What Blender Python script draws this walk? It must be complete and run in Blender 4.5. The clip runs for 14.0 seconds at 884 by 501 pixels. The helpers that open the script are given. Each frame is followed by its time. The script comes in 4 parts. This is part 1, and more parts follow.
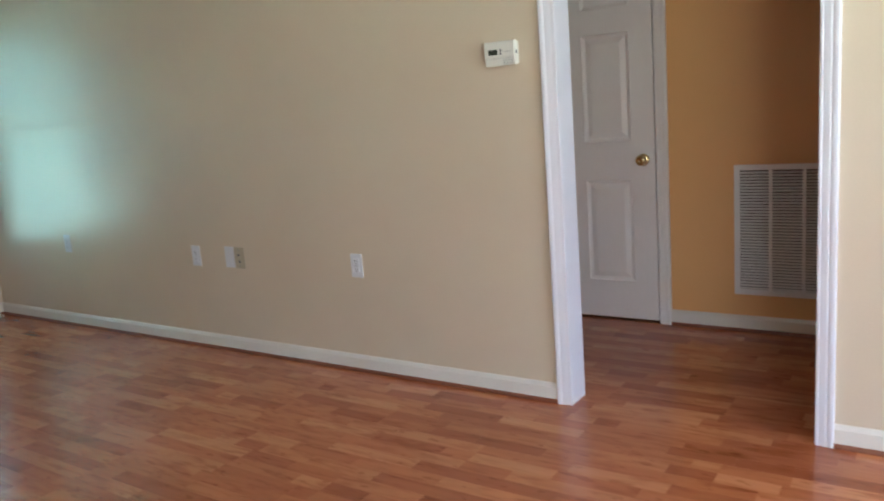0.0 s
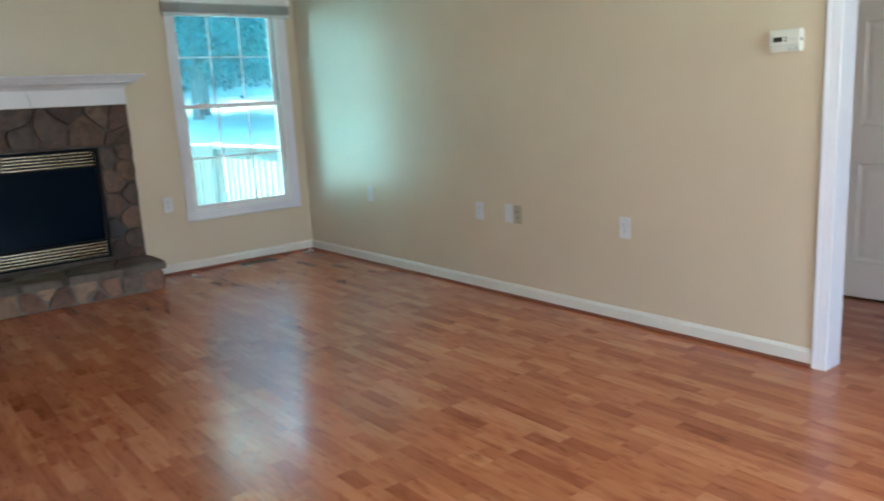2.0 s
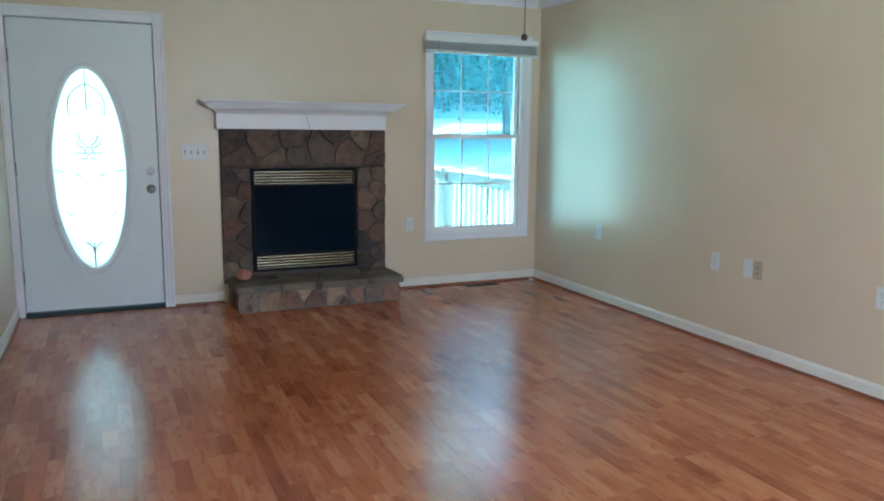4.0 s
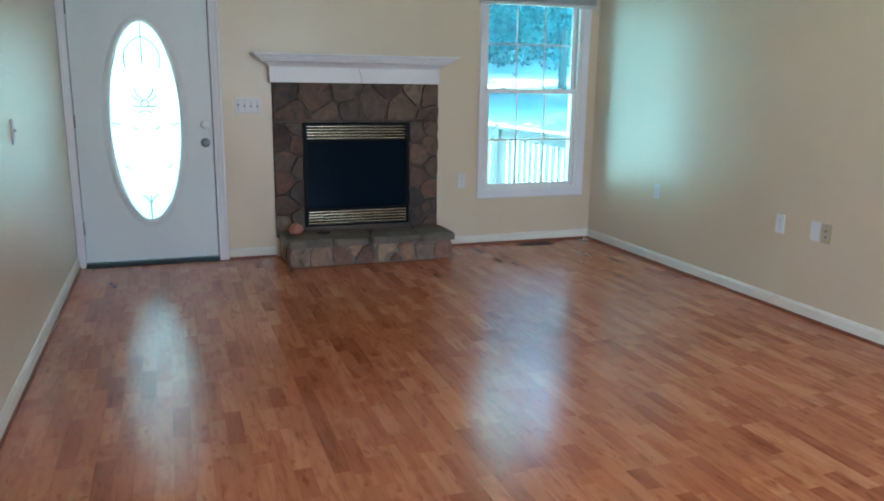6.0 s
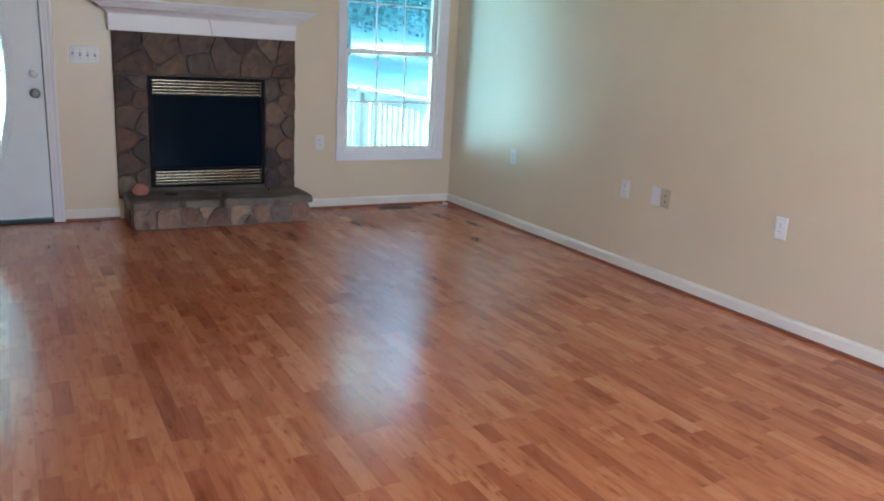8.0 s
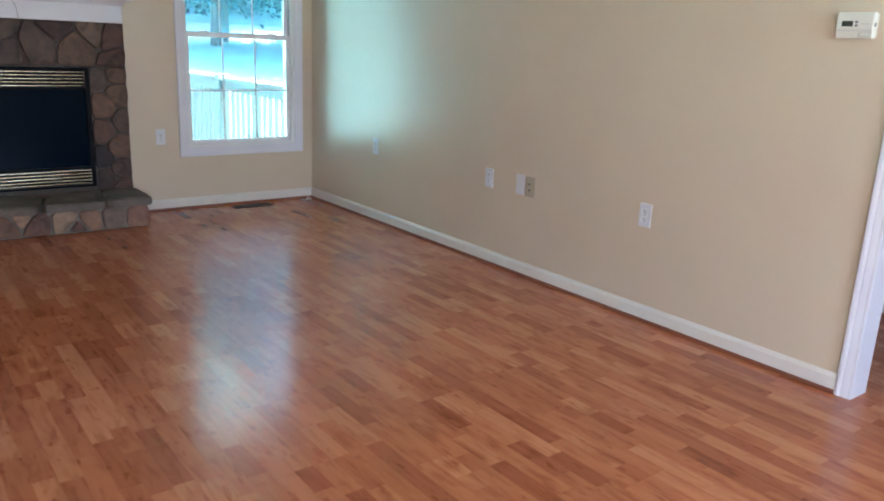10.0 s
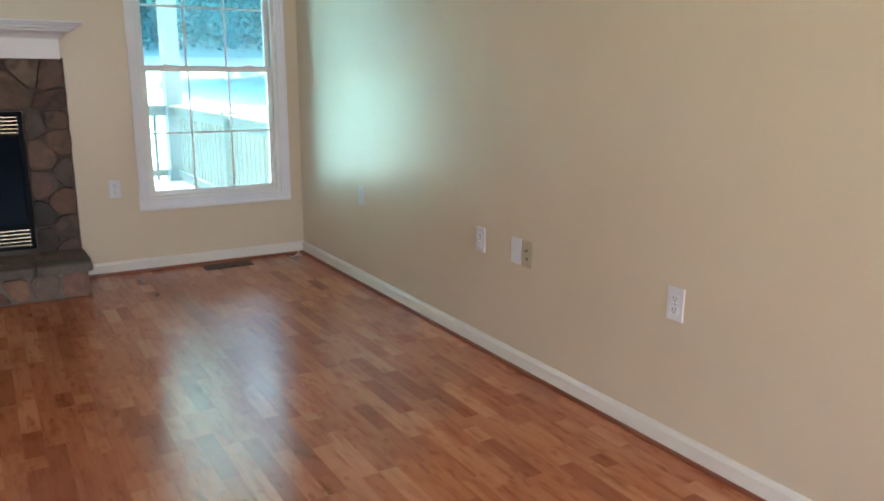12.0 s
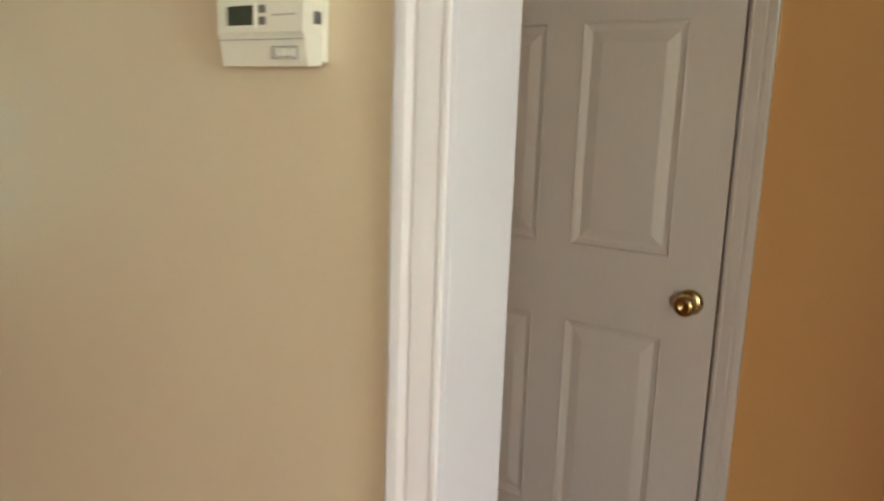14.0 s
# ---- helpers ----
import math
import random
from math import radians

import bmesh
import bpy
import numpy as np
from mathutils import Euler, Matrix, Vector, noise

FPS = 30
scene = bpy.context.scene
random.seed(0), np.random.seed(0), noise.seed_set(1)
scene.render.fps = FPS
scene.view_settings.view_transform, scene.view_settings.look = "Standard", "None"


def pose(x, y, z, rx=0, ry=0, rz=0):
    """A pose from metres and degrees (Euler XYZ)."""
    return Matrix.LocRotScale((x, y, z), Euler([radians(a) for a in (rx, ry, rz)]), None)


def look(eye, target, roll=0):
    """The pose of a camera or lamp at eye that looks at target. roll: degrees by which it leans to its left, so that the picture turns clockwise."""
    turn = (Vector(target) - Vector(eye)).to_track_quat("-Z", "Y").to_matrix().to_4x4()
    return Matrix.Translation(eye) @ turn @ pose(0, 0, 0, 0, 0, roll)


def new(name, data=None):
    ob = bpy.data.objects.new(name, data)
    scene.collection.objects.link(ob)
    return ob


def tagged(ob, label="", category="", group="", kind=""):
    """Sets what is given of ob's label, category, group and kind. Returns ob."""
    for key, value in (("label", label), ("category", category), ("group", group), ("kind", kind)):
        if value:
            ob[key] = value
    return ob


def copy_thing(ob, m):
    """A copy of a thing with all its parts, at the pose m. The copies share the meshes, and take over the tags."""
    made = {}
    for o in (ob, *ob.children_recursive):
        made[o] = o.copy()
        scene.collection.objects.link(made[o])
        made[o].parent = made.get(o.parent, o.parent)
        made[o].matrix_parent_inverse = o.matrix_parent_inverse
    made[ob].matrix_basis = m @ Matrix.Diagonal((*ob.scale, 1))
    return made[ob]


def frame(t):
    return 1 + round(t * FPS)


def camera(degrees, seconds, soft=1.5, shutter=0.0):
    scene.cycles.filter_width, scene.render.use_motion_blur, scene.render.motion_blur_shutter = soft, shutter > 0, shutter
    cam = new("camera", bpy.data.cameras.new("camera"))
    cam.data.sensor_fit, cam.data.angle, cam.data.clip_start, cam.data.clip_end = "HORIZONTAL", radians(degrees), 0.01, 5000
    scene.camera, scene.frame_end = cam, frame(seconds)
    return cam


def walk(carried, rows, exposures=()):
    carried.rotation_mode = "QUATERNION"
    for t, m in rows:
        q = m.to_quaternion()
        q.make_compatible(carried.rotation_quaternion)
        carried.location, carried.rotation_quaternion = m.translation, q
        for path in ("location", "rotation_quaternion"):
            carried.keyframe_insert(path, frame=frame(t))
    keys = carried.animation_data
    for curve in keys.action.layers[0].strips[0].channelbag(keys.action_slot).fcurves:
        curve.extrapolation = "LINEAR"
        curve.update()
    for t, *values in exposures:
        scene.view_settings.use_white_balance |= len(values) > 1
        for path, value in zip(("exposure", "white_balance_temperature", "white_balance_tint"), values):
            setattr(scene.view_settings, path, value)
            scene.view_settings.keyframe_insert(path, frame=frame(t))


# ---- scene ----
cam = camera(60.6, 14.0, soft=1.9, shutter=0.25)
PATH = [
    (0, (5.697, -2.659, 1.208), (4.592, -1.032, 0.844), -4.5),
    (0.5, (5.823, -2.705, 1.167), (4.81, -1.042, 0.711), -4.2),
    (1, (5.853, -2.844, 1.187), (4.839, -1.187, 0.71), -3.6),
    (1.5, (5.836, -3.061, 1.198), (4.624, -1.532, 0.76), -4.0),
    (2, (5.884, -3.206, 1.244), (4.347, -1.989, 0.85), -3.1),
    (2.5, (5.928, -3.471, 1.32), (4.283, -2.389, 0.972), -1.8),
    (3, (5.933, -3.502, 1.333), (4.225, -2.511, 1.01), -1.9),
    (3.5, (5.913, -3.521, 1.349), (4.151, -2.624, 1.043), 0.2),
    (4, (5.909, -3.516, 1.337), (4.101, -2.722, 1.021), 0.6),
    (6.5, (5.836, -3.469, 1.322), (3.997, -2.811, 0.889), 0.8),
    (7, (5.836, -3.422, 1.312), (4.068, -2.601, 0.869), 1.0),
    (7.5, (5.847, -3.39, 1.301), (4.158, -2.422, 0.843), 3.2),
    (8, (5.835, -3.407, 1.283), (4.159, -2.436, 0.784), 3.3),
    (8.5, (5.822, -3.383, 1.269), (4.166, -2.4, 0.729), 2.5),
    (9, (5.806, -3.342, 1.27), (4.241, -2.231, 0.709), 2.4),
    (9.2, (5.779, -3.278, 1.264), (4.248, -2.116, 0.711), 2.4),
    (11.5, (5.221, -2.202, 1.266), (3.66, -1.042, 0.8), 1.9),
    (12, (5.056, -1.927, 1.264), (3.395, -0.91, 0.808), 0.5),
    (12.5, (4.974, -1.681, 1.255), (3.49, -0.404, 0.842), 3.0),
    (13, (4.962, -1.285, 1.295), (3.642, 0.149, 0.847), 1.5),
    (13.5, (4.928, -0.935, 1.309), (3.742, 0.616, 0.874), 1.3),
    (14, (4.866, -0.599, 1.327), (3.772, 1.031, 0.942), 1.9),
]
EXPOSURES = [(0, 3.82, 6050, 9), (0.5, 3.80, 6150, 10), (1, 3.82, 6150, 9), (1.5, 3.81, 6300, 4), (2, 4.05, 5850, 3), (2.5, 4.02, 5700, 7), (4, 4.12, 5450, 3), (6.5, 4.13, 5550, 5), (8, 4.20, 5750, 12), (9, 4.28, 5500, 11), (11.5, 3.89, 6400, 12), (12, 4.06, 6450, 12), (12.5, 3.70, 6350, 11), (13, 3.80, 6500, 13), (13.5, 3.77, 6750, 8), (14, 3.80, 7700, 6)]
walk(cam, [(t, look(eye, target, roll)) for t, eye, target, roll in PATH], EXPOSURES)

# ---- world, sun, large lights ----
SUN_EL, SUN_AZ = 58.0, 152.0          # degrees; azimuth from +x towards +y
world = bpy.data.worlds.new("sky_world")
scene.world = world
world.use_nodes = True
_wn = world.node_tree.nodes
_sky = _wn.new("ShaderNodeTexSky")
_sky.sky_type = "NISHITA"
_sky.sun_disc = False
_sky.dust_density, _sky.ozone_density = 3.0, 0.6
_sky.sun_elevation = radians(SUN_EL)
_sky.sun_rotation = radians(90.0 - SUN_AZ)
_bg = _wn["Background"]
_bg.inputs["Strength"].default_value = 0.13
world.node_tree.links.new(_sky.outputs["Color"], _bg.inputs["Color"])

_toward = Vector((math.cos(radians(SUN_EL)) * math.cos(radians(SUN_AZ)),
                  math.cos(radians(SUN_EL)) * math.sin(radians(SUN_AZ)), math.sin(radians(SUN_EL))))
sun_data = bpy.data.lights.new("sun", "SUN")
sun_data.energy, sun_data.angle, sun_data.color = 5.0, radians(0.5), (1.0, 0.95, 0.86)
sun = new("sun", sun_data)
sun.matrix_basis = look(_toward * 60, (0, 0, 0))


def window_light(name, eye, target, w, h, watts, color):
    """Skylight that comes in through a window's opening."""
    d = bpy.data.lights.new(name, "AREA")
    d.shape, d.size, d.size_y, d.energy, d.color = "RECTANGLE", w, h, watts, color
    ob = new(name, d)
    ob.matrix_basis = look(eye, target)
    return ob


window_light("skylight_rear", (8.36, -1.6, 1.35), (0, -1.6, 1.0), 1.5, 1.3, 3.5, (0.83, 0.87, 1.0))
window_light("skylight_side", (7.2, -4.31, 1.35), (7.0, 0, 1.0), 1.3, 1.3, 3.5, (0.95, 0.91, 0.86))


# ---- materials ----
def material(name):
    m = bpy.data.materials.new(name)
    m.use_nodes = True
    nt = m.node_tree
    return m, nt, nt.nodes["Principled BSDF"], nt.links


def add(nt, kind, **values):
    n = nt.nodes.new(kind)
    for k, v in values.items():
        n.inputs[k].default_value = v
    return n


def coords(nt, scale=(1, 1, 1)):
    tc = nt.nodes.new("ShaderNodeTexCoord")
    mp = add(nt, "ShaderNodeMapping", Scale=scale)
    nt.links.new(tc.outputs["Object"], mp.inputs["Vector"])
    return mp.outputs["Vector"]


def ramp(nt, source, stops):
    r = nt.nodes.new("ShaderNodeValToRGB")
    while len(r.color_ramp.elements) < len(stops):
        r.color_ramp.elements.new(0.5)
    for e, (p, c) in zip(r.color_ramp.elements, stops):
        e.position, e.color = p, (*c, 1)
    nt.links.new(source, r.inputs["Fac"])
    return r.outputs["Color"]


def noisy(name, a, b, scale=6.0, fine=60.0, rough=0.5, metal=0.0, bump=0.05, bump_scale=None, detail=4.0, rough_var=0.06, stretch=(1, 1, 1), spec=None):
    """A surface that varies between two colours in large soft patches and fine grain, with a slight relief."""
    m, nt, bsdf, links = material(name)
    v = coords(nt, stretch)
    big = add(nt, "ShaderNodeTexNoise", Scale=scale, Detail=detail)
    small = add(nt, "ShaderNodeTexNoise", Scale=fine, Detail=3.0)
    links.new(v, big.inputs["Vector"]), links.new(v, small.inputs["Vector"])
    mix = nt.nodes.new("ShaderNodeMath")
    mix.operation = "MULTIPLY_ADD"
    links.new(small.outputs["Fac"], mix.inputs[0])
    mix.inputs[1].default_value = 0.35
    links.new(big.outputs["Fac"], mix.inputs[2])
    links.new(ramp(nt, mix.outputs[0], [(0.42, a), (0.92, b)]), bsdf.inputs["Base Color"])
    rr = add(nt, "ShaderNodeMapRange")
    rr.inputs["To Min"].default_value, rr.inputs["To Max"].default_value = rough - rough_var, rough + rough_var
    links.new(big.outputs["Fac"], rr.inputs["Value"])
    links.new(rr.outputs["Result"], bsdf.inputs["Roughness"])
    bsdf.inputs["Metallic"].default_value = metal
    if spec is not None:
        bsdf.inputs["Specular IOR Level"].default_value = spec
    if bump:
        tex = small
        if bump_scale:
            tex = add(nt, "ShaderNodeTexNoise", Scale=bump_scale, Detail=2.0)
            links.new(v, tex.inputs["Vector"])
        bp = add(nt, "ShaderNodeBump", Strength=bump, Distance=0.01)
        links.new(tex.outputs["Fac"], bp.inputs["Height"])
        links.new(bp.outputs["Normal"], bsdf.inputs["Normal"])
    return m


def laminate_material():
    """Printed laminate strips, warm reddish oak and maple, each strip with its own tone and long grain."""
    m, nt, bsdf, links = material("laminate")
    geo, info = nt.nodes.new("ShaderNodeNewGeometry"), nt.nodes.new("ShaderNodeObjectInfo")
    sm = nt.nodes.new("ShaderNodeMath")
    sm.operation = "ADD"
    links.new(geo.outputs["Random Per Island"], sm.inputs[0]), links.new(info.outputs["Random"], sm.inputs[1])
    fr = nt.nodes.new("ShaderNodeMath")
    fr.operation = "FRACT"
    links.new(sm.outputs[0], fr.inputs[0])
    tone = ramp(nt, fr.outputs[0], [(0.0, (0.36, 0.102, 0.040)), (0.14, (0.41, 0.125, 0.050)), (0.24, (0.475, 0.155, 0.062)), (0.7, (0.535, 0.188, 0.079)), (1.0, (0.62, 0.245, 0.112))])
    # grain, moved from strip to strip
    tc = nt.nodes.new("ShaderNodeTexCoord")
    off = nt.nodes.new("ShaderNodeVectorMath")
    off.operation = "MULTIPLY_ADD"
    off.inputs[1].default_value = (1, 1, 1)
    sc = nt.nodes.new("ShaderNodeVectorMath")
    sc.operation = "SCALE"
    sc.inputs[0].default_value = (37.0, 23.0, 11.0)
    links.new(fr.outputs[0], sc.inputs["Scale"])
    links.new(tc.outputs["Object"], off.inputs[0]), links.new(sc.outputs["Vector"], off.inputs[2])
    mp = add(nt, "ShaderNodeMapping", Scale=(2.4, 17.0, 1.0))
    links.new(off.outputs["Vector"], mp.inputs["Vector"])
    grain = add(nt, "ShaderNodeTexNoise", Scale=2.2, Detail=3.5, Roughness=0.5, Distortion=0.5)
    links.new(mp.outputs["Vector"], grain.inputs["Vector"])
    streak = ramp(nt, grain.outputs["Fac"], [(0.30, (0.72, 0.62, 0.55)), (0.45, (0.93, 0.90, 0.88)), (0.62, (1.0, 1.0, 1.0))])
    knots = add(nt, "ShaderNodeTexNoise", Scale=9.0, Detail=2.0)
    mp2 = add(nt, "ShaderNodeMapping", Scale=(0.7, 1.7, 1.0))
    links.new(off.outputs["Vector"], mp2.inputs["Vector"]), links.new(mp2.outputs["Vector"], knots.inputs["Vector"])
    blot = ramp(nt, knots.outputs["Fac"], [(0.27, (0.74, 0.65, 0.58)), (0.38, (0.92, 0.88, 0.85)), (0.47, (1.0, 1.0, 1.0))])
    mul = nt.nodes.new("ShaderNodeMix")
    mul.data_type, mul.blend_type = "RGBA", "MULTIPLY"
    mul.inputs["Factor"].default_value = 1.0
    links.new(tone, mul.inputs["A"]), links.new(streak, mul.inputs["B"])
    mul2 = nt.nodes.new("ShaderNodeMix")
    mul2.data_type, mul2.blend_type = "RGBA", "MULTIPLY"
    mul2.inputs["Factor"].default_value = 1.0
    links.new(mul.outputs["Result"], mul2.inputs["A"]), links.new(blot, mul2.inputs["B"])
    pin = add(nt, "ShaderNodeTexNoise", Scale=20.0, Detail=1.0)
    links.new(mp2.outputs["Vector"], pin.inputs["Vector"])
    spot = ramp(nt, pin.outputs["Fac"], [(0.27, (0.76, 0.67, 0.60)), (0.35, (1.0, 1.0, 1.0))])
    mul3 = nt.nodes.new("ShaderNodeMix")
    mul3.data_type, mul3.blend_type = "RGBA", "MULTIPLY"
    mul3.inputs["Factor"].default_value = 1.0
    links.new(mul2.outputs["Result"], mul3.inputs["A"]), links.new(spot, mul3.inputs["B"])
    links.new(mul3.outputs["Result"], bsdf.inputs["Base Color"])
    wear = add(nt, "ShaderNodeTexNoise", Scale=1.4, Detail=3.0)
    links.new(nt.nodes.new("ShaderNodeNewGeometry").outputs["Position"], wear.inputs["Vector"])
    rr = add(nt, "ShaderNodeMapRange")
    bsdf.inputs["Specular IOR Level"].default_value = 0.62
    rr.inputs["To Min"].default_value, rr.inputs["To Max"].default_value = 0.20, 0.24
    links.new(wear.outputs["Fac"], rr.inputs["Value"]), links.new(rr.outputs["Result"], bsdf.inputs["Roughness"])
    return m


def stone_material(name, dark=1.0):
    """Fieldstone: each stone its own brown, tan, rust or slate, with veins and a rough face."""
    m, nt, bsdf, links = material(name)
    info = nt.nodes.new("ShaderNodeObjectInfo")
    d = dark
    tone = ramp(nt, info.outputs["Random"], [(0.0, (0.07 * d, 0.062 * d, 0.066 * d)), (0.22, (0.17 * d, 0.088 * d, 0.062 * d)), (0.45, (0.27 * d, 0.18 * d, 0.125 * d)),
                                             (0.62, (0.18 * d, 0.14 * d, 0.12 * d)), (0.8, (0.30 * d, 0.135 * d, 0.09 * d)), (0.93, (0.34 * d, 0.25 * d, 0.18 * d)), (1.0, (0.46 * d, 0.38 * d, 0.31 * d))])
    v = coords(nt)
    n1 = add(nt, "ShaderNodeTexNoise", Scale=13.0, Detail=7.0, Distortion=0.8)
    n2 = add(nt, "ShaderNodeTexNoise", Scale=70.0, Detail=4.0)
    links.new(v, n1.inputs["Vector"]), links.new(v, n2.inputs["Vector"])
    patch = ramp(nt, n1.outputs["Fac"], [(0.30, (0.42, 0.40, 0.40)), (0.44, (0.85, 0.78, 0.72)), (0.56, (1.0, 0.96, 0.92)), (0.70, (1.5, 1.22, 0.98))])
    mul = nt.nodes.new("ShaderNodeMix")
    mul.data_type, mul.blend_type = "RGBA", "MULTIPLY"
    mul.inputs["Factor"].default_value = 1.0
    links.new(tone, mul.inputs["A"]), links.new(patch, mul.inputs["B"])
    links.new(mul.outputs["Result"], bsdf.inputs["Base Color"])
    bsdf.inputs["Roughness"].default_value = 0.62
    bp = add(nt, "ShaderNodeBump", Strength=0.5, Distance=0.006)
    sm = nt.nodes.new("ShaderNodeMath")
    sm.operation = "MULTIPLY_ADD"
    links.new(n2.outputs["Fac"], sm.inputs[0])
    sm.inputs[1].default_value = 0.4
    links.new(n1.outputs["Fac"], sm.inputs[2])
    links.new(sm.outputs[0], bp.inputs["Height"]), links.new(bp.outputs["Normal"], bsdf.inputs["Normal"])
    return m


def glass_material(name, rough=0.0, tint=(1, 1, 1)):
    m, nt, bsdf, links = material(name)
    bsdf.inputs["Base Color"].default_value = (*tint, 1)
    bsdf.inputs["Transmission Weight"].default_value = 1.0
    bsdf.inputs["Roughness"].default_value = rough
    bsdf.inputs["IOR"].default_value = 1.45
    return m


def pane_material(name, tint):
    """Thin flat window glass: light goes straight through, and the two faces mirror a little of it."""
    m, nt, bsdf, links = material(name)
    nt.nodes.remove(bsdf)
    clear = add(nt, "ShaderNodeBsdfTransparent", Color=(*tint, 1))
    gloss = add(nt, "ShaderNodeBsdfGlossy", Roughness=0.0)
    fres = add(nt, "ShaderNodeFresnel", IOR=1.45)
    both = add(nt, "ShaderNodeMixShader")
    links.new(fres.outputs["Fac"], both.inputs["Fac"]), links.new(clear.outputs["BSDF"], both.inputs[1]), links.new(gloss.outputs["BSDF"], both.inputs[2])
    links.new(both.outputs["Shader"], nt.nodes["Material Output"].inputs["Surface"])
    return m


WALL = noisy("wall_paint_cream", (0.62, 0.52, 0.392), (0.68, 0.575, 0.438), 1.3, 140, rough=0.40, bump=0.03, bump_scale=190, rough_var=0.02, spec=0.4)
for glossy in (WALL,):
    _p = glossy.node_tree.nodes["Principled BSDF"]
    _p.inputs["Coat Weight"].default_value, _p.inputs["Coat Roughness"].default_value = 0.7, 0.32
    _p.inputs["Coat IOR"].default_value = 1.48
# Apricot paint, its orange deepened to carry the hallway's warm light.
HALL = noisy("wall_paint_apricot_warmed", (0.73, 0.405, 0.16), (0.79, 0.45, 0.19), 1.3, 140, rough=0.42, bump=0.05, bump_scale=190, rough_var=0.03)
CEIL = noisy("ceiling_paint", (0.74, 0.73, 0.70), (0.80, 0.79, 0.77), 2.0, 120, rough=0.8, bump=0.2, bump_scale=160)
TRIM = noisy("trim_paint_white", (0.73, 0.73, 0.80), (0.79, 0.79, 0.85), 3.0, 90, rough=0.36, bump=0.03)
BASEP = noisy("baseboard_paint", (0.70, 0.67, 0.62), (0.77, 0.74, 0.68), 3.0, 90, rough=0.36, bump=0.03)
DOORP = noisy("door_paint_white", (0.80, 0.77, 0.76), (0.86, 0.83, 0.82), 2.0, 110, rough=0.42, bump=0.06, stretch=(1, 1, 0.25))
STEEL_DOOR = noisy("front_door_paint", (0.68, 0.74, 0.80), (0.74, 0.80, 0.86), 2.0, 110, rough=0.38, bump=0.02)
VINYL = noisy("window_vinyl", (0.76, 0.77, 0.78), (0.82, 0.83, 0.84), 3.0, 90, rough=0.35, bump=0.02)
LAMINATE = laminate_material()
SUBFLOOR = noisy("floor_core", (0.10, 0.05, 0.03), (0.14, 0.07, 0.04), 8, 90, rough=0.7)
SHOE = noisy("stained_moulding", (0.17, 0.055, 0.03), (0.26, 0.09, 0.045), 5, 60, rough=0.4, stretch=(0.3, 1, 1))
# Surround stone darkened overall, standing in for weak light on the fireplace wall.
DIM_STONE = stone_material("fieldstone", 0.46)
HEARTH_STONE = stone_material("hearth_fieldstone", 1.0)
SLATE = noisy("hearth_flagstone", (0.07, 0.058, 0.048), (0.20, 0.165, 0.13), 7, 70, rough=0.6, bump=0.5)
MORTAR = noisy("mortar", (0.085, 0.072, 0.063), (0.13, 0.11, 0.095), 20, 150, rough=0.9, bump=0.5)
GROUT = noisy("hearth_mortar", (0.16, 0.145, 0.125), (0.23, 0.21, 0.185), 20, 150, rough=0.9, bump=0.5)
BLACK = noisy("black_enamel", (0.004, 0.006, 0.009), (0.008, 0.010, 0.013), 6, 80, rough=0.5, bump=0.05, spec=0.08)
FIREGLASS, _nt, _b, _l = material("firebox_glass")
_b.inputs["Base Color"].default_value = (0.003, 0.009, 0.018, 1)
_b.inputs["Roughness"].default_value = 0.16
_b.inputs["Specular IOR Level"].default_value = 0.03
MATT_BLACK = noisy("matt_black", (0.005, 0.005, 0.006), (0.01, 0.01, 0.011), 6, 80, rough=0.9, bump=0.05, spec=0.1)
BRASS = noisy("polished_brass", (0.80, 0.69, 0.46), (0.90, 0.80, 0.58), 8, 120, rough=0.24, metal=1.0, bump=0.02)
AGED = noisy("worn_brass", (0.66, 0.54, 0.27), (0.76, 0.64, 0.36), 12, 120, rough=0.26, metal=1.0, bump=0.03)
NICKEL = noisy("satin_nickel", (0.22, 0.26, 0.27), (0.30, 0.34, 0.35), 10, 150, rough=0.5, metal=0.6, bump=0.02)
LEAD = noisy("zinc_came", (0.10, 0.13, 0.12), (0.2, 0.24, 0.22), 20, 150, rough=0.45, metal=0.7)
PLASTIC = noisy("white_plastic", (0.66, 0.67, 0.70), (0.72, 0.73, 0.76), 9, 120, rough=0.36, bump=0.01)
BEIGE = noisy("almond_plastic", (0.42, 0.36, 0.25), (0.5, 0.43, 0.31), 9, 120, rough=0.4, bump=0.01)
GREYED = noisy("plate_slot_grey", (0.10, 0.10, 0.11), (0.16, 0.16, 0.17), 9, 120, rough=0.5)
IVORY = noisy("thermostat_plastic", (0.70, 0.70, 0.63), (0.77, 0.77, 0.70), 9, 120, rough=0.4, bump=0.01)
LCD = noisy("lcd_glass", (0.035, 0.045, 0.032), (0.055, 0.065, 0.048), 12, 80, rough=0.18)
PRINT = noisy("grey_print", (0.40, 0.40, 0.38), (0.46, 0.46, 0.44), 20, 80, rough=0.6)
BRONZE = noisy("threshold_bronze", (0.035, 0.05, 0.055), (0.06, 0.08, 0.085), 12, 90, rough=0.4, metal=0.6)
BLIND = noisy("blind_slats_grey", (0.55, 0.57, 0.58), (0.63, 0.65, 0.66), 12, 90, rough=0.5)
REGISTER = noisy("register_brown", (0.05, 0.03, 0.022), (0.09, 0.055, 0.04), 12, 90, rough=0.45, metal=0.4)
DARK = noisy("matt_dark_brown", (0.05, 0.035, 0.025), (0.08, 0.055, 0.04), 8, 60, rough=0.9)
